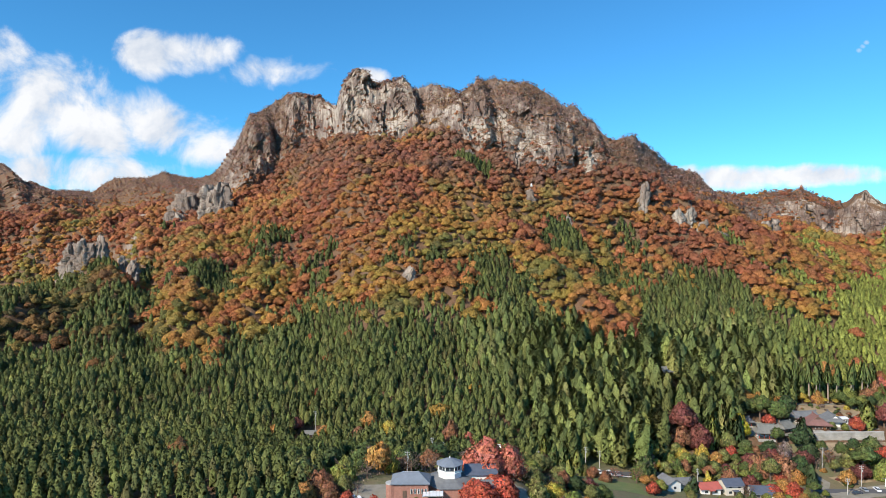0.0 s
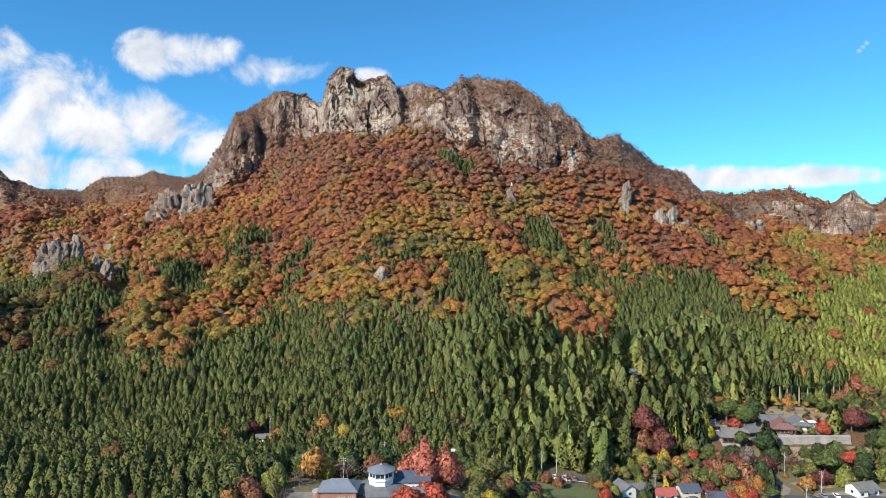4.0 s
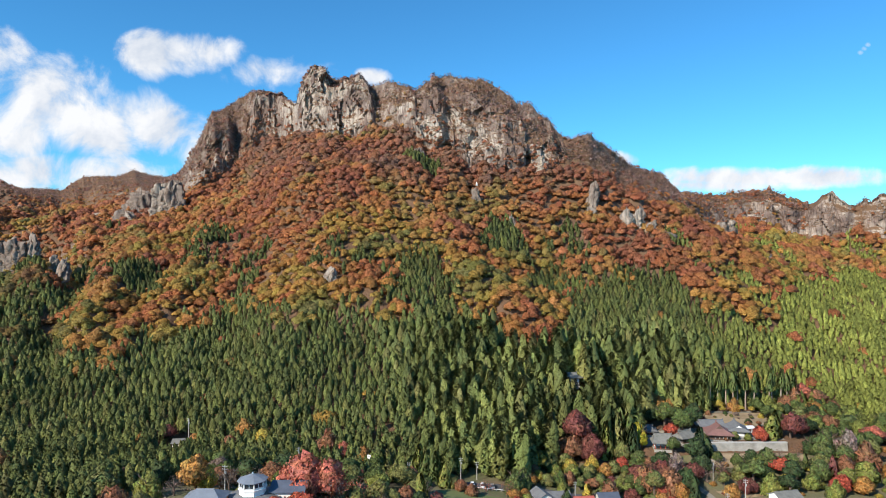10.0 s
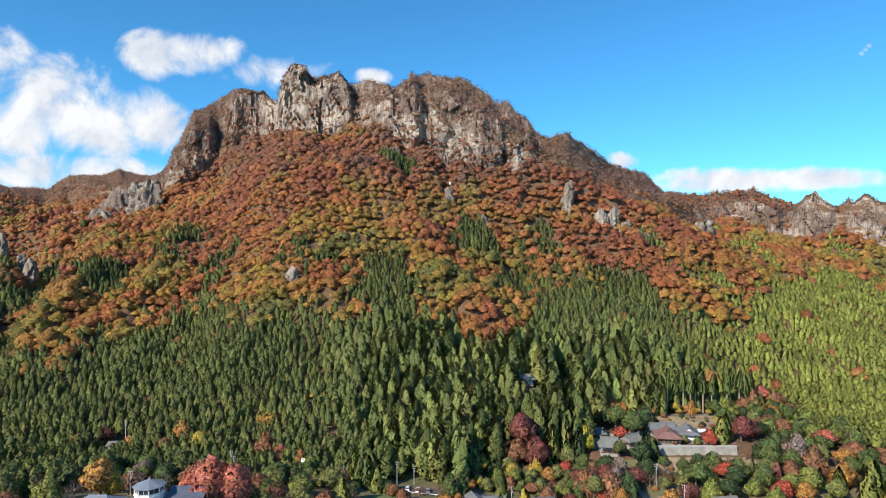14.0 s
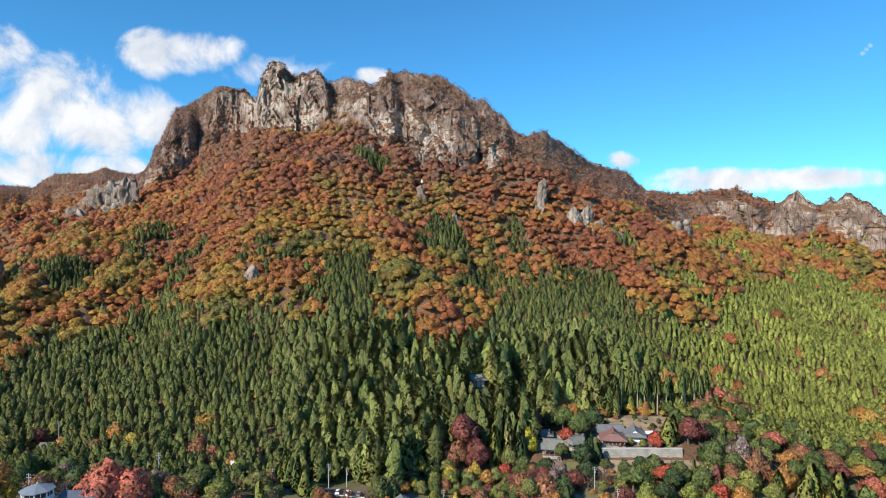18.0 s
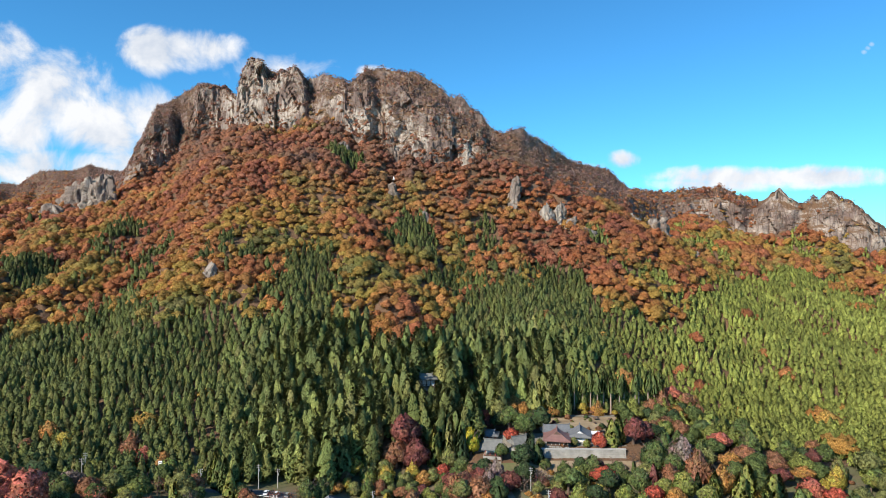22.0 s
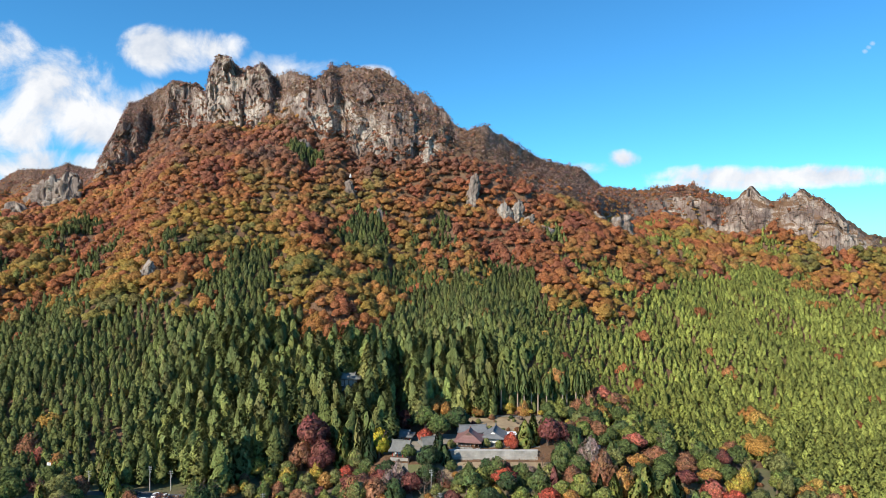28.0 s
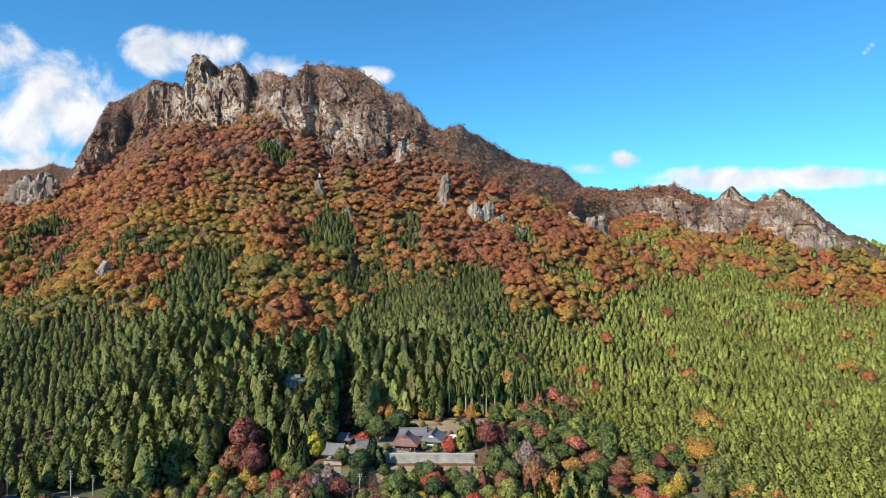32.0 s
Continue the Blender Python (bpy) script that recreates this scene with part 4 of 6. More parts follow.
def rock_outcrop(x, y, top, tall, wide, seed, lean=0.0, blade=1.0):
    """A weathered pinnacle: a tapering, many-sided stack with ledges and cracks."""
    n, m = 44, 34
    a = np.linspace(0, 2 * math.pi, n, endpoint=False)
    t = np.linspace(0, 1, m)[:, None]
    form = (1 - t ** 9) ** 0.5 * (1 - 0.22 * t) + 0.04
    around = a[None, :] / (2 * math.pi)
    bulge, own = prisms(around * 7 + 0.5 * vnoise(t * 2.5 + around * 0, around * 0 + seed, None, seed), seed)
    chip, chip_own = prisms(around * 19 + 0.8 * vnoise(t * 5 + around * 0, around * 0 + seed, None, seed + 1), seed + 1)
    end = np.clip((t - 0.3 - 0.7 * np.mod(own * 5.7, 1)) * 8, 0, 1)
    lump = 0.70 + 0.40 * bulge * (0.4 + own) + 0.14 * chip * chip_own - 0.16 * end + 0.16 * fbm(np.cos(a) * 3 + seed, np.sin(a) * 3, t * 5, 3, seed)
    rr = wide / 2 * form * lump
    cx = np.cos(a) * rr + lean * t * wide + vnoise(t * 3, t * 0 + seed, None, 3) * wide * 0.06
    cy = np.sin(a) * rr * blade
    h = tall + 8
    stop = 0.62 + 0.38 * np.mod(own * 5.7, 1)          # columns end at heights of their own
    cz = (np.minimum(t, stop + (t - stop) * 0.25) + 0.10 * t * fbm(np.cos(a) * 1.5 + seed, np.sin(a) * 1.5, t * 4, 3, seed)) * h - 8
    v = np.stack(np.broadcast_arrays(cx + x, cy + y, cz + top - tall), -1).reshape(-1, 3)
    u = wide * 0.3
    chips = facets((v[:, 0] + v[:, 2] * 0.3) / u, v[:, 1] / u, v[:, 2] / (u * 1.4), seed + 200) * 0.14 + facets(v[:, 0] / u * 2.3, v[:, 1] / u * 2.3, v[:, 2] / u * 1.7, seed + 300) * 0.07
    v[:, :2] += (v[:, :2] - (x, y)) * chips[:, None] * 2.2
    i = np.arange(n * m).reshape(m, n)
    q = np.stack([i[:-1], np.roll(i[:-1], -1, 1), np.roll(i[1:], -1, 1), i[1:]], -1).reshape(-1, 4)
    cap = len(v)
    v = np.concatenate([v, [v[-n:].mean(0)]])
    last = i[-1]
    q = np.concatenate([q, np.stack([last, np.roll(last, -1), np.full(n, cap), np.full(n, cap)], -1)[:0]])
    me = mesh_from("rock_outcrop", v, q, BARE_ROCK)
    bm = bmesh.new()
    bm.from_mesh(me)
    bm.verts.ensure_lookup_table()
    bmesh.ops.contextual_create(bm, geom=[bm.verts[int(k)] for k in last])
    bm.to_mesh(me)
    bm.free()
    return tagged(new("rock_outcrop", me), "pale weathered rock crag rising from the autumn wood", "rock", "rock outcrops")


for k, (rx, ry, top, tall, wide, lean, blade) in enumerate([
        (-28, 499, 93, 17, 13, 0.1, 0.8), (-152, 551, 70, 17, 12, -0.1, 0.8), (96, 672, 171, 13, 10, 0.0, 0.8), (220, 683, 178, 32, 13, 0.25, 0.6),
        (252, 662, 146, 30, 15, 0.0, 0.8), (264, 668, 150, 32, 14, 0.15, 0.7), (276, 660, 136, 24, 14, 0.1, 0.7), (290, 655, 124, 22, 26, 0.0, 0.7), (392, 700, 105, 26, 16, -0.3, 0.6),
        (410, 695, 98, 24, 13, 0.3, 0.6), (392, 745, 142, 36, 26, 0.0, 0.7), (365, 752, 142, 28, 22, 0.0, 0.8), (-386, 930, 196, 48, 40, 0.1, 0.7), (-348, 935, 204, 50, 36, 0.0, 0.7),
        (-440, 920, 160, 34, 30, 0.0, 0.7), (-328, 868, 194, 46, 34, 0.05, 0.6), (-312, 866, 202, 50, 28, 0.1, 0.6), (-364, 843, 160, 28, 30, 0.0, 0.7), (-306, 858, 176, 34, 22, 0.2, 0.7), (-353, 640, 124, 30, 16, 0.0, 0.7), (-366, 638, 119, 26, 22, -0.1, 0.7), (-384, 640, 114, 20, 20, 0.0, 0.7), (-333, 640, 101, 26, 13, 0.15, 0.7), (-380, 638, 113, 20, 24, 0.0, 0.7), (-314, 623, 98, 22, 14, 0.3, 0.6), (8, 520, 76, 13, 8, 0.0, 0.8),
        (95, 690, 158, 9, 8, 0.0, 0.8), (620, 905, 118, 26, 24, 0.0, 0.7), (655, 880, 112, 20, 20, 0.0, 0.7), (700, 900, 122, 28, 26, 0.0, 0.7), (545, 890, 108, 18, 22, 0.0, 0.7),
        (130, 640, 140, 10, 7, 0.0, 0.8), (40, 655, 160, 14, 9, 0.0, 0.8), (172, 730, 212, 20, 16, 0.2, 0.7), (30, 745, 224, 24, 16, 0.0, 0.7)]):
    g = height(rx, ry)
    top = top - 2
    tall = max(tall, top - g)
    rock_outcrop(rx, ry, top, tall, wide, k + 3, lean, blade)

# ================= helpers for things =================


def paint(name, color, rough=0.7, scale=0.8, spread=0.18, bump=0.15, metal=0.0, second=None):
    return material(name, color, rough, scale, spread, bump, metal, second)


SLATE = paint("slate_blue_roof", (0.20, 0.225, 0.26), 0.5, 0.5, 0.2)
GREY_ROOF = paint("grey_tile_roof", (0.175, 0.18, 0.185), 0.8, 0.6, 0.3)
DARK_ROOF = paint("dark_tile_roof", (0.10, 0.115, 0.15), 0.45, 0.6, 0.25)
RED_ROOF = paint("red_brown_roof", (0.235, 0.12, 0.10), 0.6, 0.5, 0.25)
BRIGHT_RED_ROOF = paint("red_sheet_roof", (0.45, 0.12, 0.09), 0.5, 0.5, 0.2)
PALE_ROOF = paint("weathered_pale_roof", (0.20, 0.195, 0.175), 0.9, 0.5, 0.35, second=(0.13, 0.13, 0.115))
WHITE = paint("white_plaster", (0.80, 0.79, 0.75), 0.8, 0.4, 0.08)
CREAM = paint("cream_plaster", (0.62, 0.58, 0.50), 0.8, 0.4, 0.12)
BRICK = paint("red_brick_wall", (0.36, 0.17, 0.125), 0.85, 1.5, 0.25)
WOOD = paint("dark_timber", (0.13, 0.08, 0.055), 0.75, 1.0, 0.3)
RED_WOOD = paint("red_lacquered_timber", (0.48, 0.07, 0.045), 0.55, 1.0, 0.2)
CONCRETE = paint("concrete", (0.46, 0.45, 0.42), 0.85, 0.5, 0.2)
STONE = paint("retaining_wall_stone", (0.42, 0.40, 0.36), 0.95, 0.22, 0.4, 0.7, second=(0.24, 0.235, 0.205))
ASPHALT = paint("asphalt", (0.10, 0.10, 0.105), 0.9, 0.3, 0.25)
GRAVEL = paint("pale_gravel", (0.27, 0.245, 0.20), 0.95, 0.3, 0.25, 0.4, second=(0.20, 0.18, 0.13))
GRASS = paint("mown_grass", (0.11, 0.155, 0.045), 0.95, 0.25, 0.3, 0.5, second=(0.16, 0.17, 0.06))
ROUGH_GROUND = paint("rough_grass_and_earth", (0.115, 0.125, 0.05), 0.95, 0.12, 0.4, 0.5, second=(0.17, 0.125, 0.075))
DRY_GRASS = paint("dry_straw_field", (0.40, 0.30, 0.18), 0.95, 0.12, 0.45, 0.6, second=(0.22, 0.155, 0.085))
METAL = paint("galvanised_metal", (0.55, 0.56, 0.57), 0.4, 1.0, 0.12, 0.05, 0.7)
GLASS = material("window_glass", (0.045, 0.055, 0.065), 0.08, 0.5, 0.1, 0.0)
RUBBER = material("tyre_rubber", (0.03, 0.03, 0.03), 0.9, 2.0, 0.1, 0.0)
CAR_WHITE = material("white_car_paint", (0.78, 0.79, 0.80), 0.25, 0.5, 0.04, 0.0)
CAR_DARK = material("dark_car_paint", (0.05, 0.06, 0.08), 0.22, 0.5, 0.05, 0.0)
CAR_SILVER = material("silver_car_paint", (0.45, 0.47, 0.49), 0.3, 0.5, 0.05, 0.0, 0.5)


def empty(name, x, y, z, turn=0.0, label="", category="", group=""):
    ob = new(name)
    ob.matrix_basis = pose(x, y, z, 0, 0, turn)
    return tagged(ob, label, category, group)


def part(name, bm, mat, parent=None, label="", smooth=False):
    me = bpy.data.meshes.new(name)
    bmesh.ops.recalc_face_normals(bm, faces=bm.faces)
    bm.to_mesh(me)
    bm.free()
    if smooth:
        me.polygons.foreach_set("use_smooth", np.ones(len(me.polygons), bool))
    me.materials.append(mat)
    ob = new(name, me)
    ob.parent = parent
    return tagged(ob, label)


def box(x0, x1, y0, y1, z0, z1, bevel=0.0, bm=None):
    b = bm or bmesh.new()
    made = bmesh.ops.create_cube(b, size=1.0, matrix=Matrix.Translation(((x0 + x1) / 2, (y0 + y1) / 2, (z0 + z1) / 2)) @ Matrix.Diagonal((x1 - x0, y1 - y0, z1 - z0, 1)))
    if bevel:
        edges = list({e for v in made["verts"] for e in v.link_edges})
        bmesh.ops.bevel(b, geom=edges, offset=bevel, segments=1, affect="EDGES")
    return b


def tube(x, y, z0, z1, r0, r1=None, n=10, bm=None, turn=0.0):
    b = bm or bmesh.new()
    bmesh.ops.create_cone(b, cap_ends=True, segments=n, radius1=r0, radius2=r0 if r1 is None else r1, depth=z1 - z0,
                          matrix=Matrix.Translation((x, y, (z0 + z1) / 2)) @ Matrix.Rotation(turn, 4, "Z"))
    return b


def rod(a, b_, r0, r1=None, n=6, bm=None):
    b = bm or bmesh.new()
    a, b_ = Vector(a), Vector(b_)
    way = b_ - a
    bmesh.ops.create_cone(b, cap_ends=True, segments=n, radius1=r0, radius2=r0 if r1 is None else r1, depth=way.length,
                          matrix=Matrix.Translation((a + b_) / 2) @ way.to_track_quat("Z", "Y").to_matrix().to_4x4())
    return b


def rings(loops, close_top=True):
    """A skin through loops of points, each with the same count."""
    b = bmesh.new()
    made = [[b.verts.new(p) for p in loop] for loop in loops]
    n = len(made[0])
    for lo, hi in zip(made, made[1:]):
        for i in range(n):
            b.faces.new((lo[i], lo[(i + 1) % n], hi[(i + 1) % n], hi[i]))
    b.faces.new(made[0][::-1])
    if close_top:
        b.faces.new(made[-1])
    return b


def rect(a, b_, z, cx=0.0, cy=0.0):
    return [(cx - a, cy - b_, z), (cx + a, cy - b_, z), (cx + a, cy + b_, z), (cx - a, cy + b_, z)]


def hip_gable_roof(half_x, half_y, z, tall, gable=0.55, sag=0.25, cx=0.0, cy=0.0):
    """A temple roof: hipped below, gabled above, its slopes hollow and its corners lifted."""
    loops = [rect(half_x * 0.985, half_y * 0.985, z - 0.25, cx, cy)]
    for k in range(7):
        f = k / 6
        rise = (1 - sag) * f + sag * f * f
        a = half_x - (half_x * (1 - gable)) * min(1, f / 0.55)
        b_ = half_y * (1 - f) + 0.12
        lift = 0.35 * (1 - f) ** 3
        loop = []
        for sx, sy in ((-1, -1), (0, -1), (1, -1), (1, 0), (1, 1), (0, 1), (-1, 1), (-1, 0)):
            corner = abs(sx * sy)
            loop.append((cx + sx * a, cy + sy * b_, z + tall * rise + lift * corner))
        loops.append(loop)
    first = [(cx + sx * half_x * 0.985, cy + sy * half_y * 0.985, z - 0.25) for sx, sy in ((-1, -1), (0, -1), (1, -1), (1, 0), (1, 1), (0, 1), (-1, 1), (-1, 0))]
    loops[0] = first
    return rings(loops)


def gable_roof(half_x, half_y, z, tall, thick=0.22, cx=0.0, cy=0.0):
    """Two slopes with thickness, ridge along x."""
    b = bmesh.new()
    sec = [(-half_y, z), (0, z + tall), (half_y, z), (half_y, z - thick), (0, z + tall - thick * 1.2), (-half_y, z - thick)]
    lo = [b.verts.new((cx - half_x, cy + y, h)) for y, h in sec]
    hi = [b.verts.new((cx + half_x, cy + y, h)) for y, h in sec]
    for i in range(6):
        j = (i + 1) % 6
        b.faces.new((lo[i], lo[j], hi[j], hi[i]))
    b.faces.new((lo[0], lo[1], lo[4], lo[5])), b.faces.new((lo[1], lo[2], lo[3], lo[4]))
    b.faces.new((hi[0], hi[1], hi[4], hi[5])), b.faces.new((hi[1], hi[2], hi[3], hi[4]))
    return b


def gable_walls(half_x, half_y, z0, z, tall, cx=0.0, cy=0.0):
    b = bmesh.new()
    sec = [(-half_y, z0), (half_y, z0), (half_y, z), (0, z + tall * 0.93), (-half_y, z)]
    lo = [b.verts.new((cx - half_x, cy + y, h)) for y, h in sec]
    hi = [b.verts.new((cx + half_x, cy + y, h)) for y, h in sec]
    for i in range(5):
        j = (i + 1) % 5
        b.faces.new((lo[i], lo[j], hi[j], hi[i]))
    b.faces.new(lo[::-1]), b.faces.new(hi)
    return b


def window(parent, x, y, z, w, h, facing="y", mat=None):
    """A framed pane on a wall that faces along -y, or along x."""
    t = 0.06
    if facing == "y":
        fr = part("window_frame", box(x - w / 2, x + w / 2, y - t, y + 0.02, z, z + h, 0.01), mat or METAL, parent)
        part("pane", box(x - w / 2 + 0.08, x + w / 2 - 0.08, y - t - 0.02, y - t + 0.005, z + 0.08, z + h - 0.08), GLASS, fr)
    else:
        s = 1 if facing == "+x" else -1
        fr = part("window_frame", box(x - 0.04, x + 0.04, y - w / 2, y + w / 2, z, z + h, 0.01), mat or METAL, parent)
        part("pane", box(x + s * 0.03, x + s * 0.06, y - w / 2 + 0.08, y + w / 2 - 0.08, z + 0.08, z + h - 0.08), GLASS, fr)


# ================= the village floor: grass, road, yards =================


def drape(name, x0, x1, y0, y1, lift, mat, label, edge=0.0, seed=1, step=3.0):
    """A sheet laid on the land, with a ragged edge."""
    nx, ny = max(3, int((x1 - x0) / step)), max(3, int((y1 - y0) / step))
    xs, ys = np.meshgrid(np.linspace(x0, x1, nx), np.linspace(y0, y1, ny))
    if edge:
        cx, cy = (x0 + x1) / 2, (y0 + y1) / 2
        ang = np.arctan2((ys - cy) / (y1 - y0), (xs - cx) / (x1 - x0))
        k = 1 + edge * fbm(np.cos(ang) * 2 + seed, np.sin(ang) * 2, octaves=3, seed=seed)
        xs, ys = cx + (xs - cx) * k, cy + (ys - cy) * k
    z = ground_at(xs.ravel(), ys.ravel())[0] + lift
    i = np.arange(nx * ny).reshape(ny, nx)
    q = np.stack([i[:-1, :-1], i[:-1, 1:], i[1:, 1:], i[1:, :-1]], -1).reshape(-1, 4)
    return tagged(new(name, mesh_from(name, np.stack([xs.ravel(), ys.ravel(), z], -1), q, mat, True)), label, kind="structure")


def road(name, points, width, lift, mat, label):
    """A ribbon along a line of places."""
    pts = [Vector((*p, 0)) for p in points]
    fine = []
    for a, b_ in zip(pts, pts[1:]):
        n = max(2, int((b_ - a).length / 3))
        fine += [a.lerp(b_, i / n) for i in range(n)]
    fine.append(pts[-1])
    left, right = [], []
    for i, p in enumerate(fine):
        way = (fine[min(i + 1, len(fine) - 1)] - fine[max(i - 1, 0)]).normalized()
        off = Vector((-way.y, way.x, 0)) * width / 2
        left.append(p + off), right.append(p - off)
    v = np.array([[p.x, p.y, 0] for p in left + right])
    mid = ground_at([p.x for p in fine], [p.y for p in fine])[0] + lift
    v[:, 2] = np.concatenate([mid, mid])
    n = len(fine)
    q = np.array([[i, n + i, n + i + 1, i + 1] for i in range(n - 1)])
    return tagged(new(name, mesh_from(name, v, q, mat, True)), label, kind="structure")


drape("village_ground", -60, 345, 204, 328, 0.12, ROUGH_GROUND, "rough grass and bare earth between the houses", 0.03, 4, 2.5)
drape("temple_yard", 162, 239, 337, 360, 0.10, GRAVEL, "pale gravel yard of the temple", 0.03, 5)
drape("dry_field", 204, 258, 364, 392, 0.14, DRY_GRASS, "dry straw-coloured field on a terrace behind the temple", 0.08, 6)
drape("grassy_bank", 186, 242, 316, 331, 0.20, DRY_GRASS, "dry brown grass below the stone wall", 0.05, 15)
drape("lawn", 59, 88, 265, 282, 0.25, GRASS, "bright green mown lawn", 0.15, 7)
drape("lawn", 134, 165, 285, 298, 0.25, GRASS, "green lawn beside the houses", 0.15, 8)
drape("lawn", 305, 330, 284, 300, 0.25, GRASS, "pale green lawn among trees", 0.2, 9)
drape("field", 184, 216, 287, 297, 0.22, DRY_GRASS, "mown field beside the car park", 0.1, 10)
drape("car_park", 172, 225, 271, 282.5, 0.30, GRAVEL, "pale gravel car park", 0.04, 11)
drape("courtyard", -46, 28, 194, 212, 0.22, GRAVEL, "paved court round the hall", 0.06, 12)
road("road", [(-60, 262), (-20, 280), (20, 290), (60, 294), (96, 299), (125, 296), (168, 285), (221, 268), (316, 262)], 5.5, 0.34, ASPHALT, "narrow asphalt village road")
road("path", [(174, 284), (180, 292), (177, 310), (174, 328)], 3.0, 0.36, GRAVEL, "pale path that climbs to the temple")
road("track", [(184, 384), (205, 391), (225, 393.5), (245, 393), (266, 398)], 3.2, 0.30, GRAVEL, "pale earth track below the trimmed cedars")
drape("parking_bay", 64, 90, 291.5, 299, 0.30, ASPHALT, "dark asphalt parking bay below the cedars", 0.02, 13)

# ================= buildings =================


def octagon(r, z, turn=math.pi / 8):
    return [(r * math.cos(turn + i * math.pi / 4), r * math.sin(turn + i * math.pi / 4), z) for i in range(8)]


def visitor_hall(x, y, z):
    """A brick hall with slate roofs round a white eight-sided lookout tower."""
    h = empty("visitor_hall", x, y, z, 0, "brick hall with slate roofs and a white eight-sided tower", "building")
    r = 4.05
    tower = part("tower_wall", rings([octagon(r, 0), octagon(r, 6.6)]), WHITE, h, "white plastered tower wall")
    part("ledge", rings([octagon(r + 0.05, 6.5), octagon(r + 0.35, 6.55), octagon(r + 0.35, 6.85), octagon(r + 0.05, 6.9)]), WHITE, tower)
    for i in range(8):
        a0, a1 = math.pi / 8 + i * math.pi / 4, math.pi / 8 + (i + 1) * math.pi / 4
        p0, p1 = Vector((math.cos(a0), math.sin(a0), 0)) * (r - 0.1), Vector((math.cos(a1), math.sin(a1), 0)) * (r - 0.1)
        part("post", rod(p0 + Vector((0, 0, 6.8)), p0 + Vector((0, 0, 9.0)), 0.2, 0.2, 6), WHITE, h)
        b = bmesh.new()
        q0, q1 = p0 * 0.955, p1 * 0.955
        b.faces.new([b.verts.new(v) for v in (q0 + Vector((0, 0, 7.4)), q1 + Vector((0, 0, 7.4)), q1 + Vector((0, 0, 8.9)), q0 + Vector((0, 0, 8.9)))])
        pane = part("window_pane", b, GLASS, h, "wide dark lookout window")
        mid = (q0 + q1) / 2 * 1.02
        part("mullion", rod(mid + Vector((0, 0, 7.3)), mid + Vector((0, 0, 9.0)), 0.07, 0.07, 5), WHITE, pane)
        part("parapet", rings([[tuple(p0 + Vector((0, 0, 6.8))), tuple(p1 + Vector((0, 0, 6.8))), tuple(p1 * 0.96 + Vector((0, 0, 6.8))), tuple(p0 * 0.96 + Vector((0, 0, 6.8)))],
                               [tuple(p0 + Vector((0, 0, 7.4))), tuple(p1 + Vector((0, 0, 7.4))), tuple(p1 * 0.96 + Vector((0, 0, 7.4))), tuple(p0 * 0.96 + Vector((0, 0, 7.4)))]]), WHITE, h)
        part("rail", rod(p0 * 1.08 + Vector((0, 0, 7.55)), p1 * 1.08 + Vector((0, 0, 7.55)), 0.05, 0.05, 5), METAL, h)
    roof = part("tower_roof", rings([octagon(r + 0.65, 8.95), octagon(r + 0.7, 9.15), octagon(r * 0.55, 10.1), octagon(0.25, 10.8)]), SLATE, h, "slate-blue pyramid roof")
    part("finial", tube(0, 0, 10.7, 11.3, 0.35, 0.2, 8), METAL, roof)
    # low skirt roof round the tower, then the front block under it
    part("skirt_roof", rings([octagon(9.2, 3.4), octagon(9.25, 3.6), octagon(6.6, 4.3), octagon(4.0, 5.0)]), GREY_ROOF, h, "grey skirt roof round the tower")
    part("round_wall", rings([octagon(8.6, 0), octagon(8.6, 3.4)]), BRICK, h)
    # brick wing with a hipped slate roof
    wing = part("wing_wall", box(-18.4, -7.0, -9.0, -1.0, 0, 5.4), BRICK, h, "red brick wing wall")
    part("wing_base", box(-18.5, -6.9, -9.1, -0.9, 0, 0.9), CONCRETE, wing)
    part("cornice", box(-18.55, -6.85, -9.15, -0.85, 4.9, 5.15), BRICK, wing)
    part("wing_roof", rings([rect(6.3, 4.6, 5.4, -12.7, -5), rect(6.35, 4.65, 5.65, -12.7, -5), rect(2.7, 0.15, 8.0, -12.7, -5)]), SLATE, h, "hipped slate roof")
    part("wing_ridge", rod((-15.4, -5, 8.05), (-10.0, -5, 8.05), 0.14, 0.14, 6), METAL, h)
    turret = part("turret", tube(-18.9, -7.4, 0, 5.2, 1.8, 1.8, 16), BRICK, h, "round brick turret")
    part("turret_cap", tube(-18.9, -7.4, 5.2, 5.45, 1.9, 1.9, 16), CONCRETE, turret)
    for i in range(5):
        window(h, -12.4 + i * 1.15, -9.02, 2.3, 0.7, 1.6, "y", WHITE)
    part("wing_door", box(-15.2, -13.9, -9.08, -8.98, 1.0, 3.4), WOOD, h, "dark doorway")
    # glazed porch
    porch = part("porch_frame", box(-8.8, -2.2, -12.5, -8.2, 2.75, 2.95), METAL, h, "white glazed porch roof")
    for i in range(6):
        part("porch_pane", box(-8.6 + i * 1.06, -7.65 + i * 1.06, -12.4, -8.3, 2.96, 3.0), CAR_WHITE, porch)
    for px, py in ((-8.6, -12.3), (-2.4, -12.3), (-8.6, -8.4), (-2.4, -8.4)):
        part("porch_post", tube(px, py, 0, 2.75, 0.08, 0.08, 6), METAL, porch)
    # rear wing with a dark blue roof
    part("rear_wall", box(5.5, 15.5, 0.5, 8.0, 0, 5.2), WHITE, h)
    part("rear_roof", gable_roof(5.6, 4.6, 5.1, 2.2, 0.2, 10.5, 4.2), DARK_ROOF, h, "dark blue roof")
    part("side_wall", box(8.0, 18.0, -6.5, -1.0, 0, 3.2), BRICK, h)
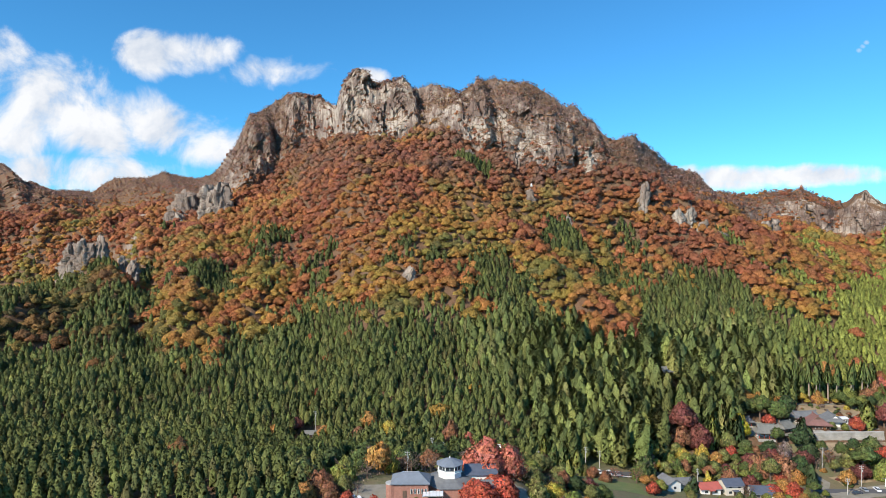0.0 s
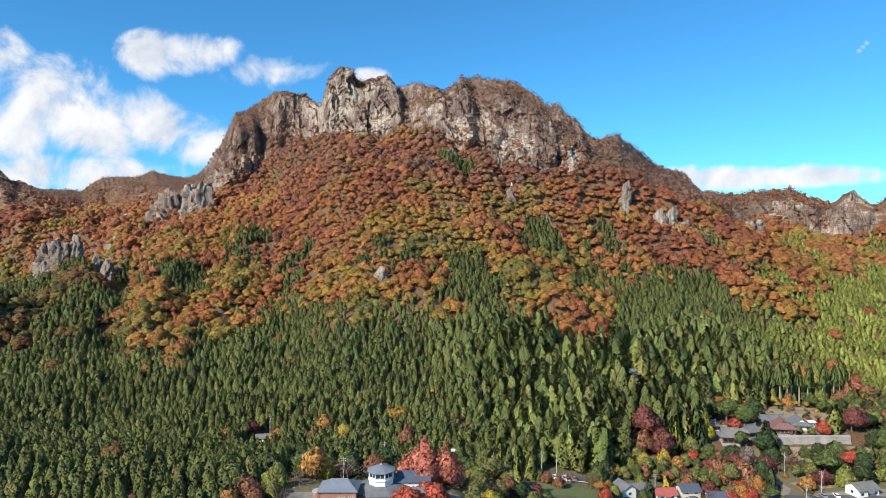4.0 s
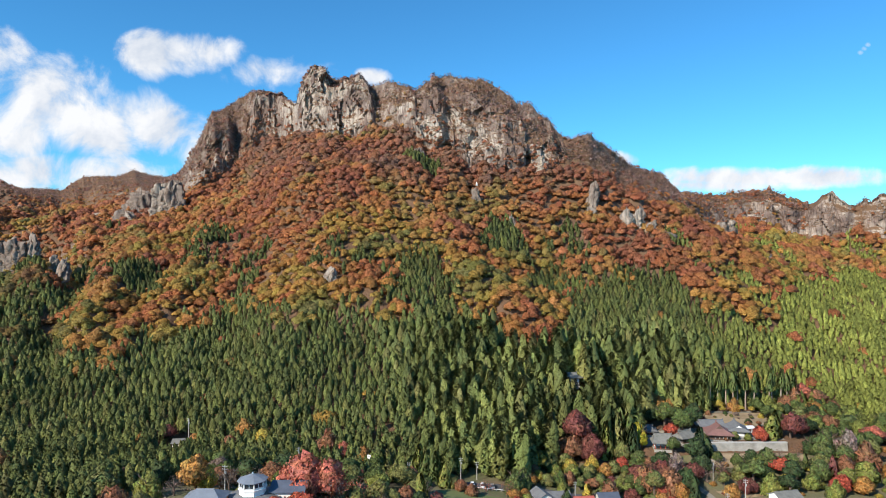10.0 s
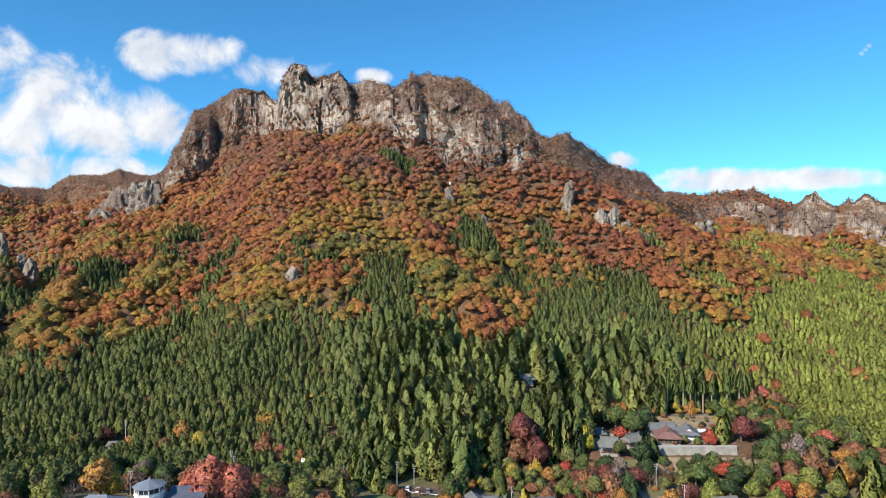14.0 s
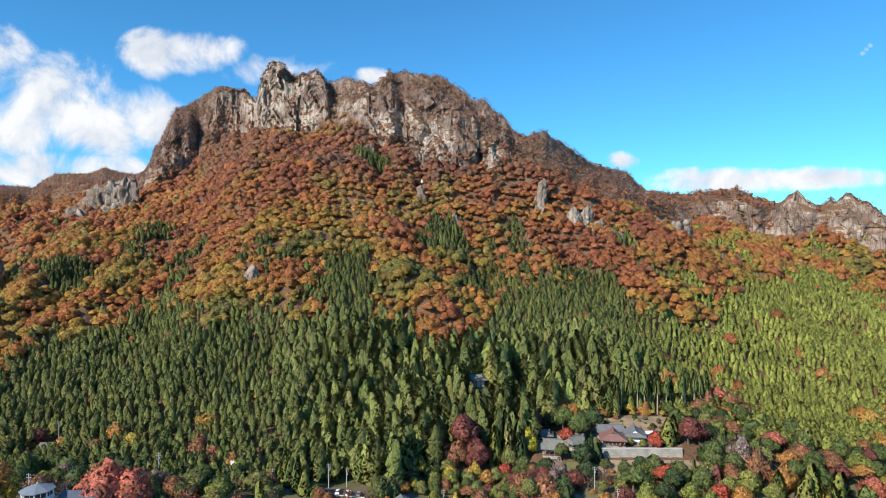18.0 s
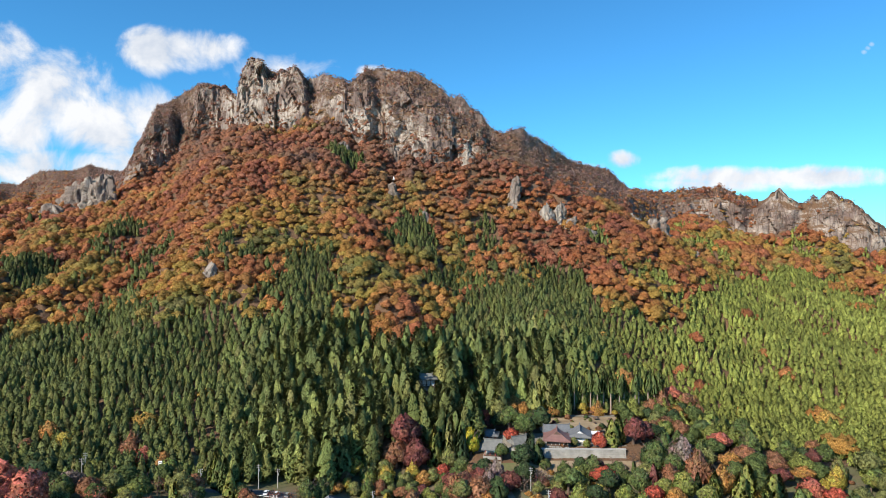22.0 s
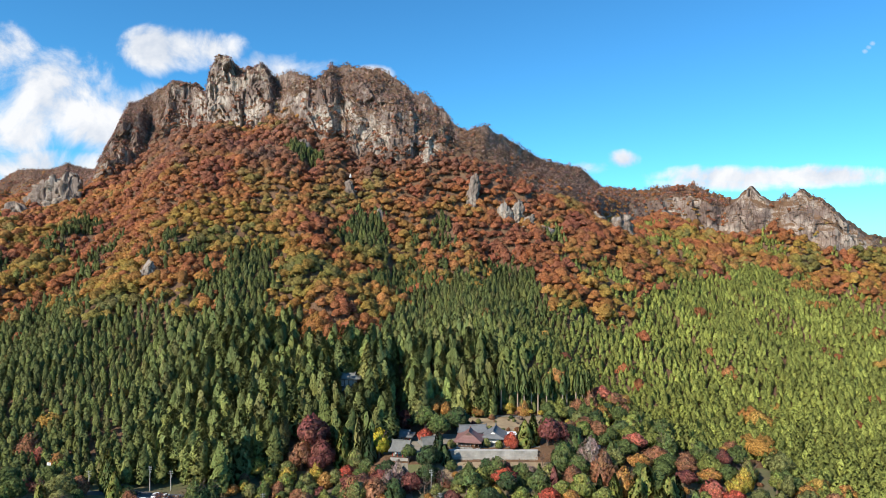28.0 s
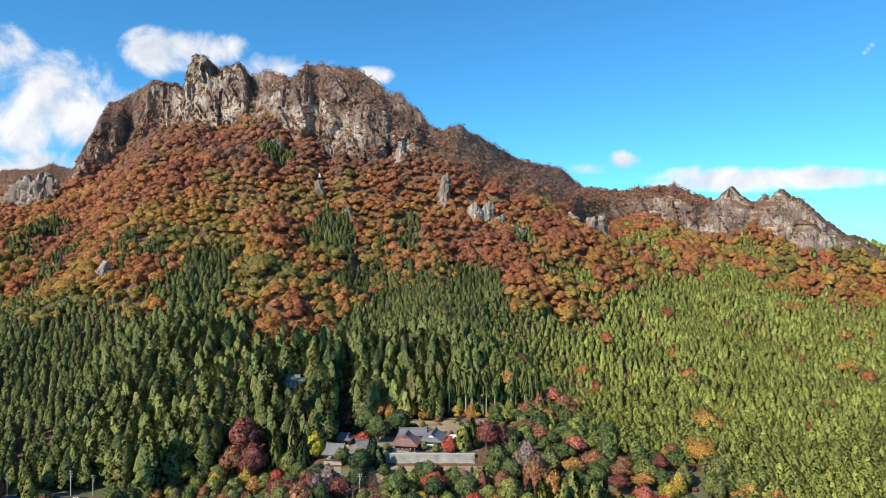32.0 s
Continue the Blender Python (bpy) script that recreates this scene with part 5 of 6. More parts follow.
    part("side_roof", gable_roof(5.7, 3.4, 3.1, 1.7, 0.2, 13.0, -3.75), GREY_ROOF, h, "grey gabled roof")
    return h


visitor_hall(1.8, 207.0, 23.9)


def house(x, y, turn, half_x, half_y, wall_h, roof_h, wall, roof, label, chimney=False, porch=True):
    h = empty("house", x, y, height(x, y) + 0.1, turn, label, "house", "village houses")
    part("wall", gable_walls(half_x, half_y, -1.0, wall_h, roof_h), wall, h)
    rf = part("roof", gable_roof(half_x + 0.6, half_y + 0.7, wall_h - 0.25, roof_h + 0.5), roof, h)
    part("ridge_cap", rod((-half_x - 0.6, 0, wall_h + roof_h + 0.25), (half_x + 0.6, 0, wall_h + roof_h + 0.25), 0.16, 0.16, 6), roof, rf)
    part("gutter", rod((-half_x - 0.6, -half_y - 0.72, wall_h - 0.38), (half_x + 0.6, -half_y - 0.72, wall_h - 0.38), 0.07, 0.07, 5), METAL, rf)
    n = max(2, int(half_x / 1.6))
    for i in range(n):
        wx = -half_x + 2 * half_x * (i + 0.5) / n
        window(h, wx, -half_y - 0.01, 0.9, 1.5, 1.2)
        if wall_h > 4.5:
            window(h, wx, -half_y - 0.01, 3.5, 1.4, 1.1)
    window(h, half_x, 0, 1.0, 1.4, 1.2, "+x"), window(h, -half_x, 0, 1.0, 1.4, 1.2, "-x")
    door = part("door", box(-0.5, 0.5, -half_y - 0.09, -half_y - 0.02, 0, 2.0), WOOD, h)
    part("door_handle", rod((0.35, -half_y - 0.14, 1.0), (0.35, -half_y - 0.14, 1.15), 0.03, 0.03, 5), METAL, door)
    if porch:
        part("porch_roof", gable_roof(1.4, 0.9, 2.35, 0.5, 0.12, 0, -half_y - 0.7), roof, h)
    if chimney:
        part("chimney", box(half_x * 0.4, half_x * 0.4 + 0.6, 0.4, 1.0, wall_h, wall_h + roof_h + 1.0, 0.05), CONCRETE, h)
    return h


house(102.6, 283.6, -72, 4.2, 3.2, 3.6, 1.6, WHITE, GREY_ROOF, "white plastered house with a grey gabled roof")
house(110.5, 288.4, 8, 5.0, 3.0, 2.9, 1.2, CREAM, GREY_ROOF, "low house with a weathered grey roof")
house(120.7, 284.7, 6, 4.6, 3.2, 2.9, 1.5, WHITE, BRIGHT_RED_ROOF, "small house with a red sheet roof")
house(131.9, 285.7, 4, 4.2, 3.4, 4.8, 1.7, CREAM, DARK_ROOF, "two-storey house with a dark tiled roof")
house(143.5, 281.0, -8, 4.8, 3.6, 3.0, 1.8, WHITE, DARK_ROOF, "house with a dark blue tiled roof")
house(205.2, 278.3, 12, 5.2, 3.6, 3.4, 1.8, WHITE, PALE_ROOF, "white house with a pale roof by the car park")
house(-69.8, 326.0, 6, 4.4, 2.6, 2.5, 0.8, WHITE, PALE_ROOF, "small hut with a pale roof among cedars")


def temple_hall(name, x, y, z, turn, half_x, half_y, wall_h, roof_h, wall, roof, label, posts=5, post_mat=None, open_front=False, gable=0.55, board=None):
    h = empty(name, x, y, z, turn, label, "temple")
    part("platform", box(-half_x - 0.6, half_x + 0.6, -half_y - 0.9, half_y + 0.6, -1.0, 0.45, 0.05), STONE, h)
    if not open_front:
        part("wall", box(-half_x + 0.3, half_x - 0.3, -half_y + 1.0, half_y - 0.2, 0.45, wall_h), wall, h)
        n = posts - 1
        for i in range(n):
            wx = -half_x + 0.3 + (2 * half_x - 0.6) * (i + 0.5) / n
            sc = part("sliding_screen", box(wx - half_x / n * 0.72, wx + half_x / n * 0.72, -half_y + 0.93, -half_y + 1.0, 0.7, 2.5), WOOD, h, "dark timber lattice screen")
            part("paper_panel", box(wx - half_x / n * 0.6, wx + half_x / n * 0.6, -half_y + 0.90, -half_y + 0.93, 1.4, 2.3), WHITE, sc)
    else:
        part("back_wall", box(-half_x + 0.3, half_x - 0.3, half_y - 0.5, half_y - 0.2, 0.45, wall_h), wall, h)
    for i in range(posts):
        px = -half_x + 0.2 + (2 * half_x - 0.4) * i / (posts - 1)
        part("post", tube(px, -half_y + 0.1, 0.45, wall_h + 0.1, 0.17, 0.17, 8), post_mat or WOOD, h)
        if open_front:
            part("post", tube(px, half_y - 0.1, 0.45, wall_h + 0.1, 0.17, 0.17, 8), post_mat or WOOD, h)
    part("beam", box(-half_x, half_x, -half_y - 0.05, -half_y + 0.25, wall_h - 0.35, wall_h + 0.05), post_mat or WOOD, h)
    part("veranda", box(-half_x - 0.4, half_x + 0.4, -half_y - 0.7, -half_y + 1.0, 0.45, 0.62), WOOD, h)
    rf = part("roof", hip_gable_roof(half_x + 1.6, half_y + 1.6, wall_h, roof_h, gable), roof, h)
    top = wall_h + roof_h
    ax = (half_x + 1.6) * gable
    part("ridge", box(-ax - 0.2, ax + 0.2, -0.22, 0.22, top - 0.1, top + 0.45, 0.06), roof, rf)
    for s in (-1, 1):
        part("ridge_end", box(s * ax - 0.25, s * ax + 0.25, -0.32, 0.32, top, top + 0.85, 0.1), roof, rf)
        b = bmesh.new()
        gz = wall_h + roof_h * 0.60
        b.faces.new([b.verts.new(v) for v in ((s * (ax + 0.03), -half_y * 0.36, gz), (s * (ax + 0.03), half_y * 0.36, gz), (s * (ax + 0.03), 0, top - 0.35))])
        part("gable_board", b, board or WOOD, rf)
    return h


TZ = 3.6
# Main hall wall in dark timber: screens plus eave shade, put into its colour.
temple_hall("temple_main_hall", 204.8, 342.5, TZ, 80, 5.0, 5.0, 3.2, 4.4, WOOD, RED_ROOF, "main temple hall with a red-brown hipped and gabled roof", 6)
for fx in (-4.0, -2.0, 0.0, 2.0, 4.0):
    porch_post = empty("lantern_post", 205.0 + fx, 336.0, TZ, 0, "dark timber lantern post before the temple hall", "lantern", "temple lanterns")
    part("post", tube(0, 0, -0.2, 1.7, 0.09, 0.09, 6), WOOD, porch_post)
    part("lantern", tube(0, 0, 1.7, 2.2, 0.2, 0.26, 6), STONE, porch_post)
temple_hall("temple_office", 217.5, 348.5, TZ, 78, 4.6, 4.0, 3.2, 3.4, WHITE, GREY_ROOF, "temple residence with a grey tiled roof and white gables", 5, gable=0.92, board=WHITE)
temple_hall("temple_wing", 207.0, 356.5, TZ, 4, 6.5, 2.8, 3.0, 2.6, CREAM, GREY_ROOF, "long grey-roofed wing behind the main hall", 5, gable=0.85)
temple_hall("temple_gate", 172.3, 333.0, 1.2, -8, 3.9, 2.6, 3.6, 3.9, WHITE, PALE_ROOF, "gate hall with red timber posts and a weathered roof", 4, RED_WOOD, True, gable=0.8)
temple_hall("prayer_pavilion", 185.3, 337.5, 3.0, 24, 3.2, 2.2, 3.0, 3.0, CREAM, PALE_ROOF, "open pavilion with a pale weathered roof", 4, WOOD, True, gable=0.85)
temple_hall("small_shrine", 172.5, 356.5, height(172.5, 356.5) + 0.3, -10, 3.2, 2.6, 2.8, 2.2, CREAM, GREY_ROOF, "small shrine with a grey roof and red timber", 4, RED_WOOD)
temple_hall("hillside_shrine", 138.0, 394.0, height(138.0, 394.0) + 0.4, 6, 5.0, 2.8, 5.6, 2.4, WHITE, PALE_ROOF, "two-tier white shrine half hidden among tall cedars", 5)
annex = empty("storehouse", 225.0, 352.5, TZ, 10, "white storehouse with a flat pale roof beside the temple", "building")
part("wall", box(-3.2, 3.2, -2.2, 2.2, -0.5, 2.9), WHITE, annex)
part("roof", gable_roof(3.6, 2.7, 2.85, 0.7), CAR_WHITE, annex, "pale metal roof")
part("door", box(-1.0, 1.0, -2.28, -2.19, 0, 2.2), WOOD, annex)
window(annex, 2.2, -2.21, 1.0, 1.0, 1.0)

# stone retaining wall under the temple yard, in courses
wall_thing = empty("retaining_wall", 0, 0, 0, 0, "long pale stone retaining wall below the temple", "wall")
rs = random.Random(5)
for c in range(5):
    x = 190.0 - 0.3 * c
    while x < 236.6:
        w = rs.uniform(1.6, 2.6)
        z0 = -1.5 + c * 1.02
        y0 = 333.2 + c * 0.22 + rs.uniform(-0.05, 0.05)
        part("stone", box(x, min(x + w, 236.9) - 0.02, y0, y0 + 1.8, z0, z0 + 1.01, 0.04), STONE, wall_thing)
        x += w
part("coping", box(189.0, 237.1, 334.1, 335.7, 3.62, 3.9, 0.05), CONCRETE, wall_thing)


def utility_pole(x, y, tall, label="grey concrete utility pole with crossarms and wires' insulators", arms=2, lamp=False):
    h = empty("utility_pole", x, y, height(x, y) - 0.3, random.Random(int(x * 7 + y)).uniform(-25, 25), label, "utility pole", "utility poles")
    part("pole", tube(0, 0, 0, tall, 0.20, 0.13, 8), CONCRETE, h)
    for i in range(arms):
        z = tall - 0.5 - i * 0.9
        arm = part("crossarm", box(-0.9, 0.9, -0.06, 0.06, z - 0.06, z + 0.06), METAL, h)
        for k in (-0.8, 0.0, 0.8):
            part("insulator", tube(k, 0, z + 0.06, z + 0.3, 0.07, 0.05, 6), WHITE, arm)
    if arms:
        part("transformer", tube(0.35, 0, tall - 2.9, tall - 2.0, 0.24, 0.24, 8), METAL, h)
    return h


for px, py, tall in ((68.5, 301.0, 11), (-68.5, 330.0, 12), (-1.0, 289.0, 11), (-13.5, 226, 9), (-6.0, 300.0, 11), (187.0, 307.0, 11), (191.0, 284.0, 10), (119.0, 291.5, 9), (76.0, 304.0, 9), (45.0, 297.0, 9), (180.0, 277.0, 8)):
    utility_pole(px, py, tall)

# notice board on a post by the road
board = empty("road_sign", 26.5, 300, height(26.5, 300) - 0.2, -8, "white notice board high on a post beside the road", "sign")
part("post", tube(0, 0, 0, 9.5, 0.12, 0.1, 8), METAL, board)
part("panel", box(-0.9, 0.9, -0.16, -0.06, 8.2, 10.0, 0.03), WHITE, board)
part("lettering_bar", box(-0.65, 0.65, -0.18, -0.155, 9.3, 9.5), DARK_ROOF, board)

shed = empty("bus_shelter", 17.5, 302.0, height(17.5, 302.0), 14, "low roadside shelter with a white-edged roof", "shelter")
part("roof", gable_roof(4.4, 2.0, 2.6, 0.5), RED_ROOF, shed)
part("fascia", box(-4.4, 4.4, -2.1, -1.98, 2.3, 2.65), CAR_WHITE, shed)
for k in (-4.0, 0, 4.0):
    part("post", tube(k, -1.7, -0.5, 2.5, 0.09, 0.09, 6), WOOD, shed)
part("back_wall", box(-4.2, 4.2, 1.4, 1.6, -0.5, 2.6), CREAM, shed)

# guard rail along the parking bay
rail = empty("guard_rail", 0, 0, 0, 0, "white roadside guard rail on posts", "guard rail")
gx = np.linspace(62, 92, 16)
gz = ground_at(gx, 290.3 + 0 * gx)[0]
for x, z in zip(gx, gz):
    part("post", tube(x, 290.3, z - 0.2, z + 1.1, 0.07, 0.07, 6), WHITE, rail)
for (x0, z0), (x1, z1) in zip(zip(gx, gz), zip(gx[1:], gz[1:])):
    part("beam", rod((x0, 290.2, z0 + 0.95), (x1, 290.2, z1 + 0.95), 0.14, 0.14, 5), WHITE, rail)


def car(x, y, turn, mat, label, van=False):
    h = empty("car", x, y, height(x, y) + 0.32, turn, label, "car", "parked cars")
    L, Wd = (2.2, 0.85)
    top = 1.8 if van else 1.45
    b = rings([rect(L * 0.98, Wd * 0.95, 0.28), rect(L, Wd, 0.5), rect(L, Wd, 0.75), rect(L * 0.95, Wd * 0.96, 0.92)])
    part("body", b, mat, h)
    back = -L * 0.9 if van else -L * 0.75
    cab = bmesh.new()
    lo = [(back, -Wd * 0.93, 0.9), (L * 0.45, -Wd * 0.93, 0.9), (L * 0.45, Wd * 0.93, 0.9), (back, Wd * 0.93, 0.9)]
    hi = [(back + 0.3, -Wd * 0.75, top), (L * 0.12, -Wd * 0.75, top), (L * 0.12, Wd * 0.75, top), (back + 0.3, Wd * 0.75, top)]
    cab.free()
    part("windows", rings([lo, hi]), GLASS, h)
    part("roof", rings([[(p[0], p[1], p[2] - 0.02) for p in hi], [(p[0] * 0.97, p[1] * 0.95, top + 0.06) for p in hi]]), mat, h)
    for sx in (-1, 1):
        for sy in (-1, 1):
            tyre = part("wheel", rod((sx * L * 0.62, sy * (Wd - 0.1), 0.30), (sx * L * 0.62, sy * (Wd + 0.02), 0.30), 0.31, 0.31, 12), RUBBER, h)
            part("rim", rod((sx * L * 0.62, sy * (Wd + 0.02), 0.30), (sx * L * 0.62, sy * (Wd + 0.035), 0.30), 0.19, 0.19, 10), METAL, tyre)
    for sy in (-0.6, 0.6):
        part("headlight", box(L - 0.02, L + 0.02, sy - 0.14, sy + 0.14, 0.6, 0.75), WHITE, h)
    return h


car(73.5, 295.0, 92, CAR_WHITE, "white car parked in the bay"), car(78.0, 294.6, 88, CAR_WHITE, "white van parked in the bay", True)
car(82.5, 295.0, 91, CAR_SILVER, "silver car parked in the bay"), car(65.5, 294.6, 20, CAR_DARK, "dark car by the cedars")
car(184.0, 276.5, 8, CAR_DARK, "dark car in the car park"), car(193.5, 277.5, 80, CAR_WHITE, "white car in the car park"), car(188.7, 279, 86, CAR_SILVER, "silver car in the car park")
car(-29.0, 199.0, 20, CAR_WHITE, "white car beside the brick hall")

# white marker on a pinnacle
mark = empty("white_monument", 96, 672, 170.2, 0, "small white monument on a rock pinnacle", "monument")
part("base", box(-1.2, 1.2, -1.2, 1.2, -0.8, 0.6, 0.1), CONCRETE, mark)
part("cap", tube(0, 0, 0.6, 3.4, 1.1, 0.25, 6), WHITE, mark)

# ================= garden trees and bushes, one by one =================
TONES = {"maple_red": (0.52, 0.115, 0.07), "maple_pink": (0.54, 0.175, 0.115), "maroon": (0.24, 0.085, 0.07), "rust": (0.34, 0.165, 0.088), "orange": (0.481, 0.253, 0.0759),
         "gold": (0.506, 0.392, 0.0759), "ginkgo": (0.54, 0.47, 0.05), "lime": (0.255, 0.275, 0.07), "olive": (0.235, 0.24, 0.082), "green": (0.135, 0.175, 0.055),
         "deep_green": (0.07, 0.105, 0.042), "bare": (0.275, 0.204, 0.165)}
WORDS = {"maple_red": "bright red maple", "maple_pink": "russet-red cherry tree", "maroon": "dark maroon tree", "rust": "rust-brown autumn tree", "orange": "orange autumn tree",
         "gold": "golden yellow tree", "ginkgo": "tall bright yellow ginkgo", "lime": "yellow-green tree", "olive": "olive-green tree", "green": "green broadleaf tree",
         "deep_green": "dark evergreen tree", "bare": "nearly leafless greyish tree"}
BUILT = {}


def crown_mesh(tone, shape, fine=False):
    """A crown of radius 1 in one tone; kept, so that alike trees share it."""
    key = (tone, shape, fine)
    more, less = ((0.7, 1.0), (1.2, 0.78), (3.0, 0.5))[int(fine)]
    if key not in BUILT:
        if shape == "cone":
            v, s, n = cedar_template(900, 8, 9, 0.02, 0.5, 0.7, 0.25, 200, 0.07)
            v = v * (2.0, 2.0, 1.0)
        elif shape == "tall":
            v, s, n = crown_template(901, int(330 * more), 1.5, 9, 0.13 * less)
        elif shape == "flat":
            v, s, n = crown_template(902, int(300 * more), 0.55, 11, 0.12 * less)
        elif shape == "bare":
            v, s, n = crown_template(903, int(240 * more), 0.9, 9, 0.07 * less, False)
        else:
            v, s, n = crown_template(904 + int(shape[-1]), int(330 * more), 0.85, 8, 0.13 * less)
        r = np.random.RandomState(len(BUILT))
        base = np.array(TONES[tone])
        blotch = 1 + 0.22 * fbm(v[:, 0] * 2.2 + len(BUILT), v[:, 1] * 2.2, v[:, 2] * 2.2, octaves=2, seed=3)
        c = base[None, :] * s[:, None] * blotch[:, None] * np.repeat(r.uniform(0.85, 1.15, (len(v) // 4, 3)), 4, 0) ** (1, 0.6, 1)
        me = mesh_from("crown", v, np.arange(len(v)).reshape(-1, 4), GARDEN_LEAVES if shape != "cone" else GARDEN_NEEDLES)
        layer = me.color_attributes.new("tint", "FLOAT_COLOR", "POINT")
        layer.data.foreach_set("color", np.concatenate([np.clip(c, 0, 1), np.ones((len(c), 1))], 1).astype(np.float32).ravel())
        if n is not None:
            round_normals(me, n)
        BUILT[key] = me
    return BUILT[key]


def trunk_mesh(kind):
    """A tapered trunk of height 1 with limbs."""
    key = ("trunk", kind)
    if key not in BUILT:
        b = bmesh.new()
        r = random.Random(len(BUILT))
        if kind in ("straight", "pale"):
            rod((0, 0, -0.05), (0, 0, 0.97), 0.018, 0.005, 7, b)
        else:
            rod((0, 0, -0.05), (0.01, 0, 0.45), 0.045, 0.032, 8, b)
            for i in range(7):
                a, z = i * 2.4 + r.uniform(-0.4, 0.4), 0.30 + 0.03 * i
                k = Vector((math.cos(a) * 0.22, math.sin(a) * 0.22, z + r.uniform(0.18, 0.3)))
                rod((0.01, 0, z), k, 0.022, 0.012, 5, b)
                rod(k, k + Vector((math.cos(a + 0.5) * 0.14, math.sin(a + 0.5) * 0.14, 0.14)), 0.012, 0.005, 4, b)
                rod(k, k + Vector((math.cos(a - 0.6) * 0.13, math.sin(a - 0.6) * 0.13, 0.10)), 0.010, 0.004, 4, b)
        me = bpy.data.meshes.new("trunk")
        b.to_mesh(me)
        b.free()
        me.materials.append(PALE_BARK if kind == "pale" else BARK)
        BUILT[key] = me
    return BUILT[key]


def tree(x, y, tall, radius, tone, shape="round0", name="tree", lift=None, label=""):
    r = random.Random(int(x * 31 + y * 17))
    t = empty(name, x, y, height(x, y) - 0.15, r.uniform(0, 360), label or WORDS[tone] + (" with a drooping conical crown" if shape == "cone" else " with a full rounded crown" if shape[:5] == "round" else " with a spreading crown of leaves"), "tree", "village trees")
    trunk = new("trunk", trunk_mesh("limbs" if shape != "cone" else "pale" if lift else "straight"))
    trunk.parent, trunk.scale = t, (tall, tall, tall) if shape != "cone" else (tall * 1.2, tall * 1.2, tall)
    crown = new("crown", crown_mesh(tone, shape, 0 if y >= 330 or shape == "cone" else 2 if radius > 6.8 else 1))
    crown.parent = t
    if shape == "cone":
        crown.scale, crown.location = (radius, radius, tall * (1 - (lift or 0.0))), (0, 0, tall * (lift or 0.0))
    else:
        f = {"tall": 1.35, "flat": 0.50}.get(shape, 0.80)
        high = radius * r.uniform(0.92, 1.1)
        crown.scale, crown.location = (radius, radius, high * 1.15), (0, 0, max(tall - high * f * 1.12, high * f * 0.5))
    return t


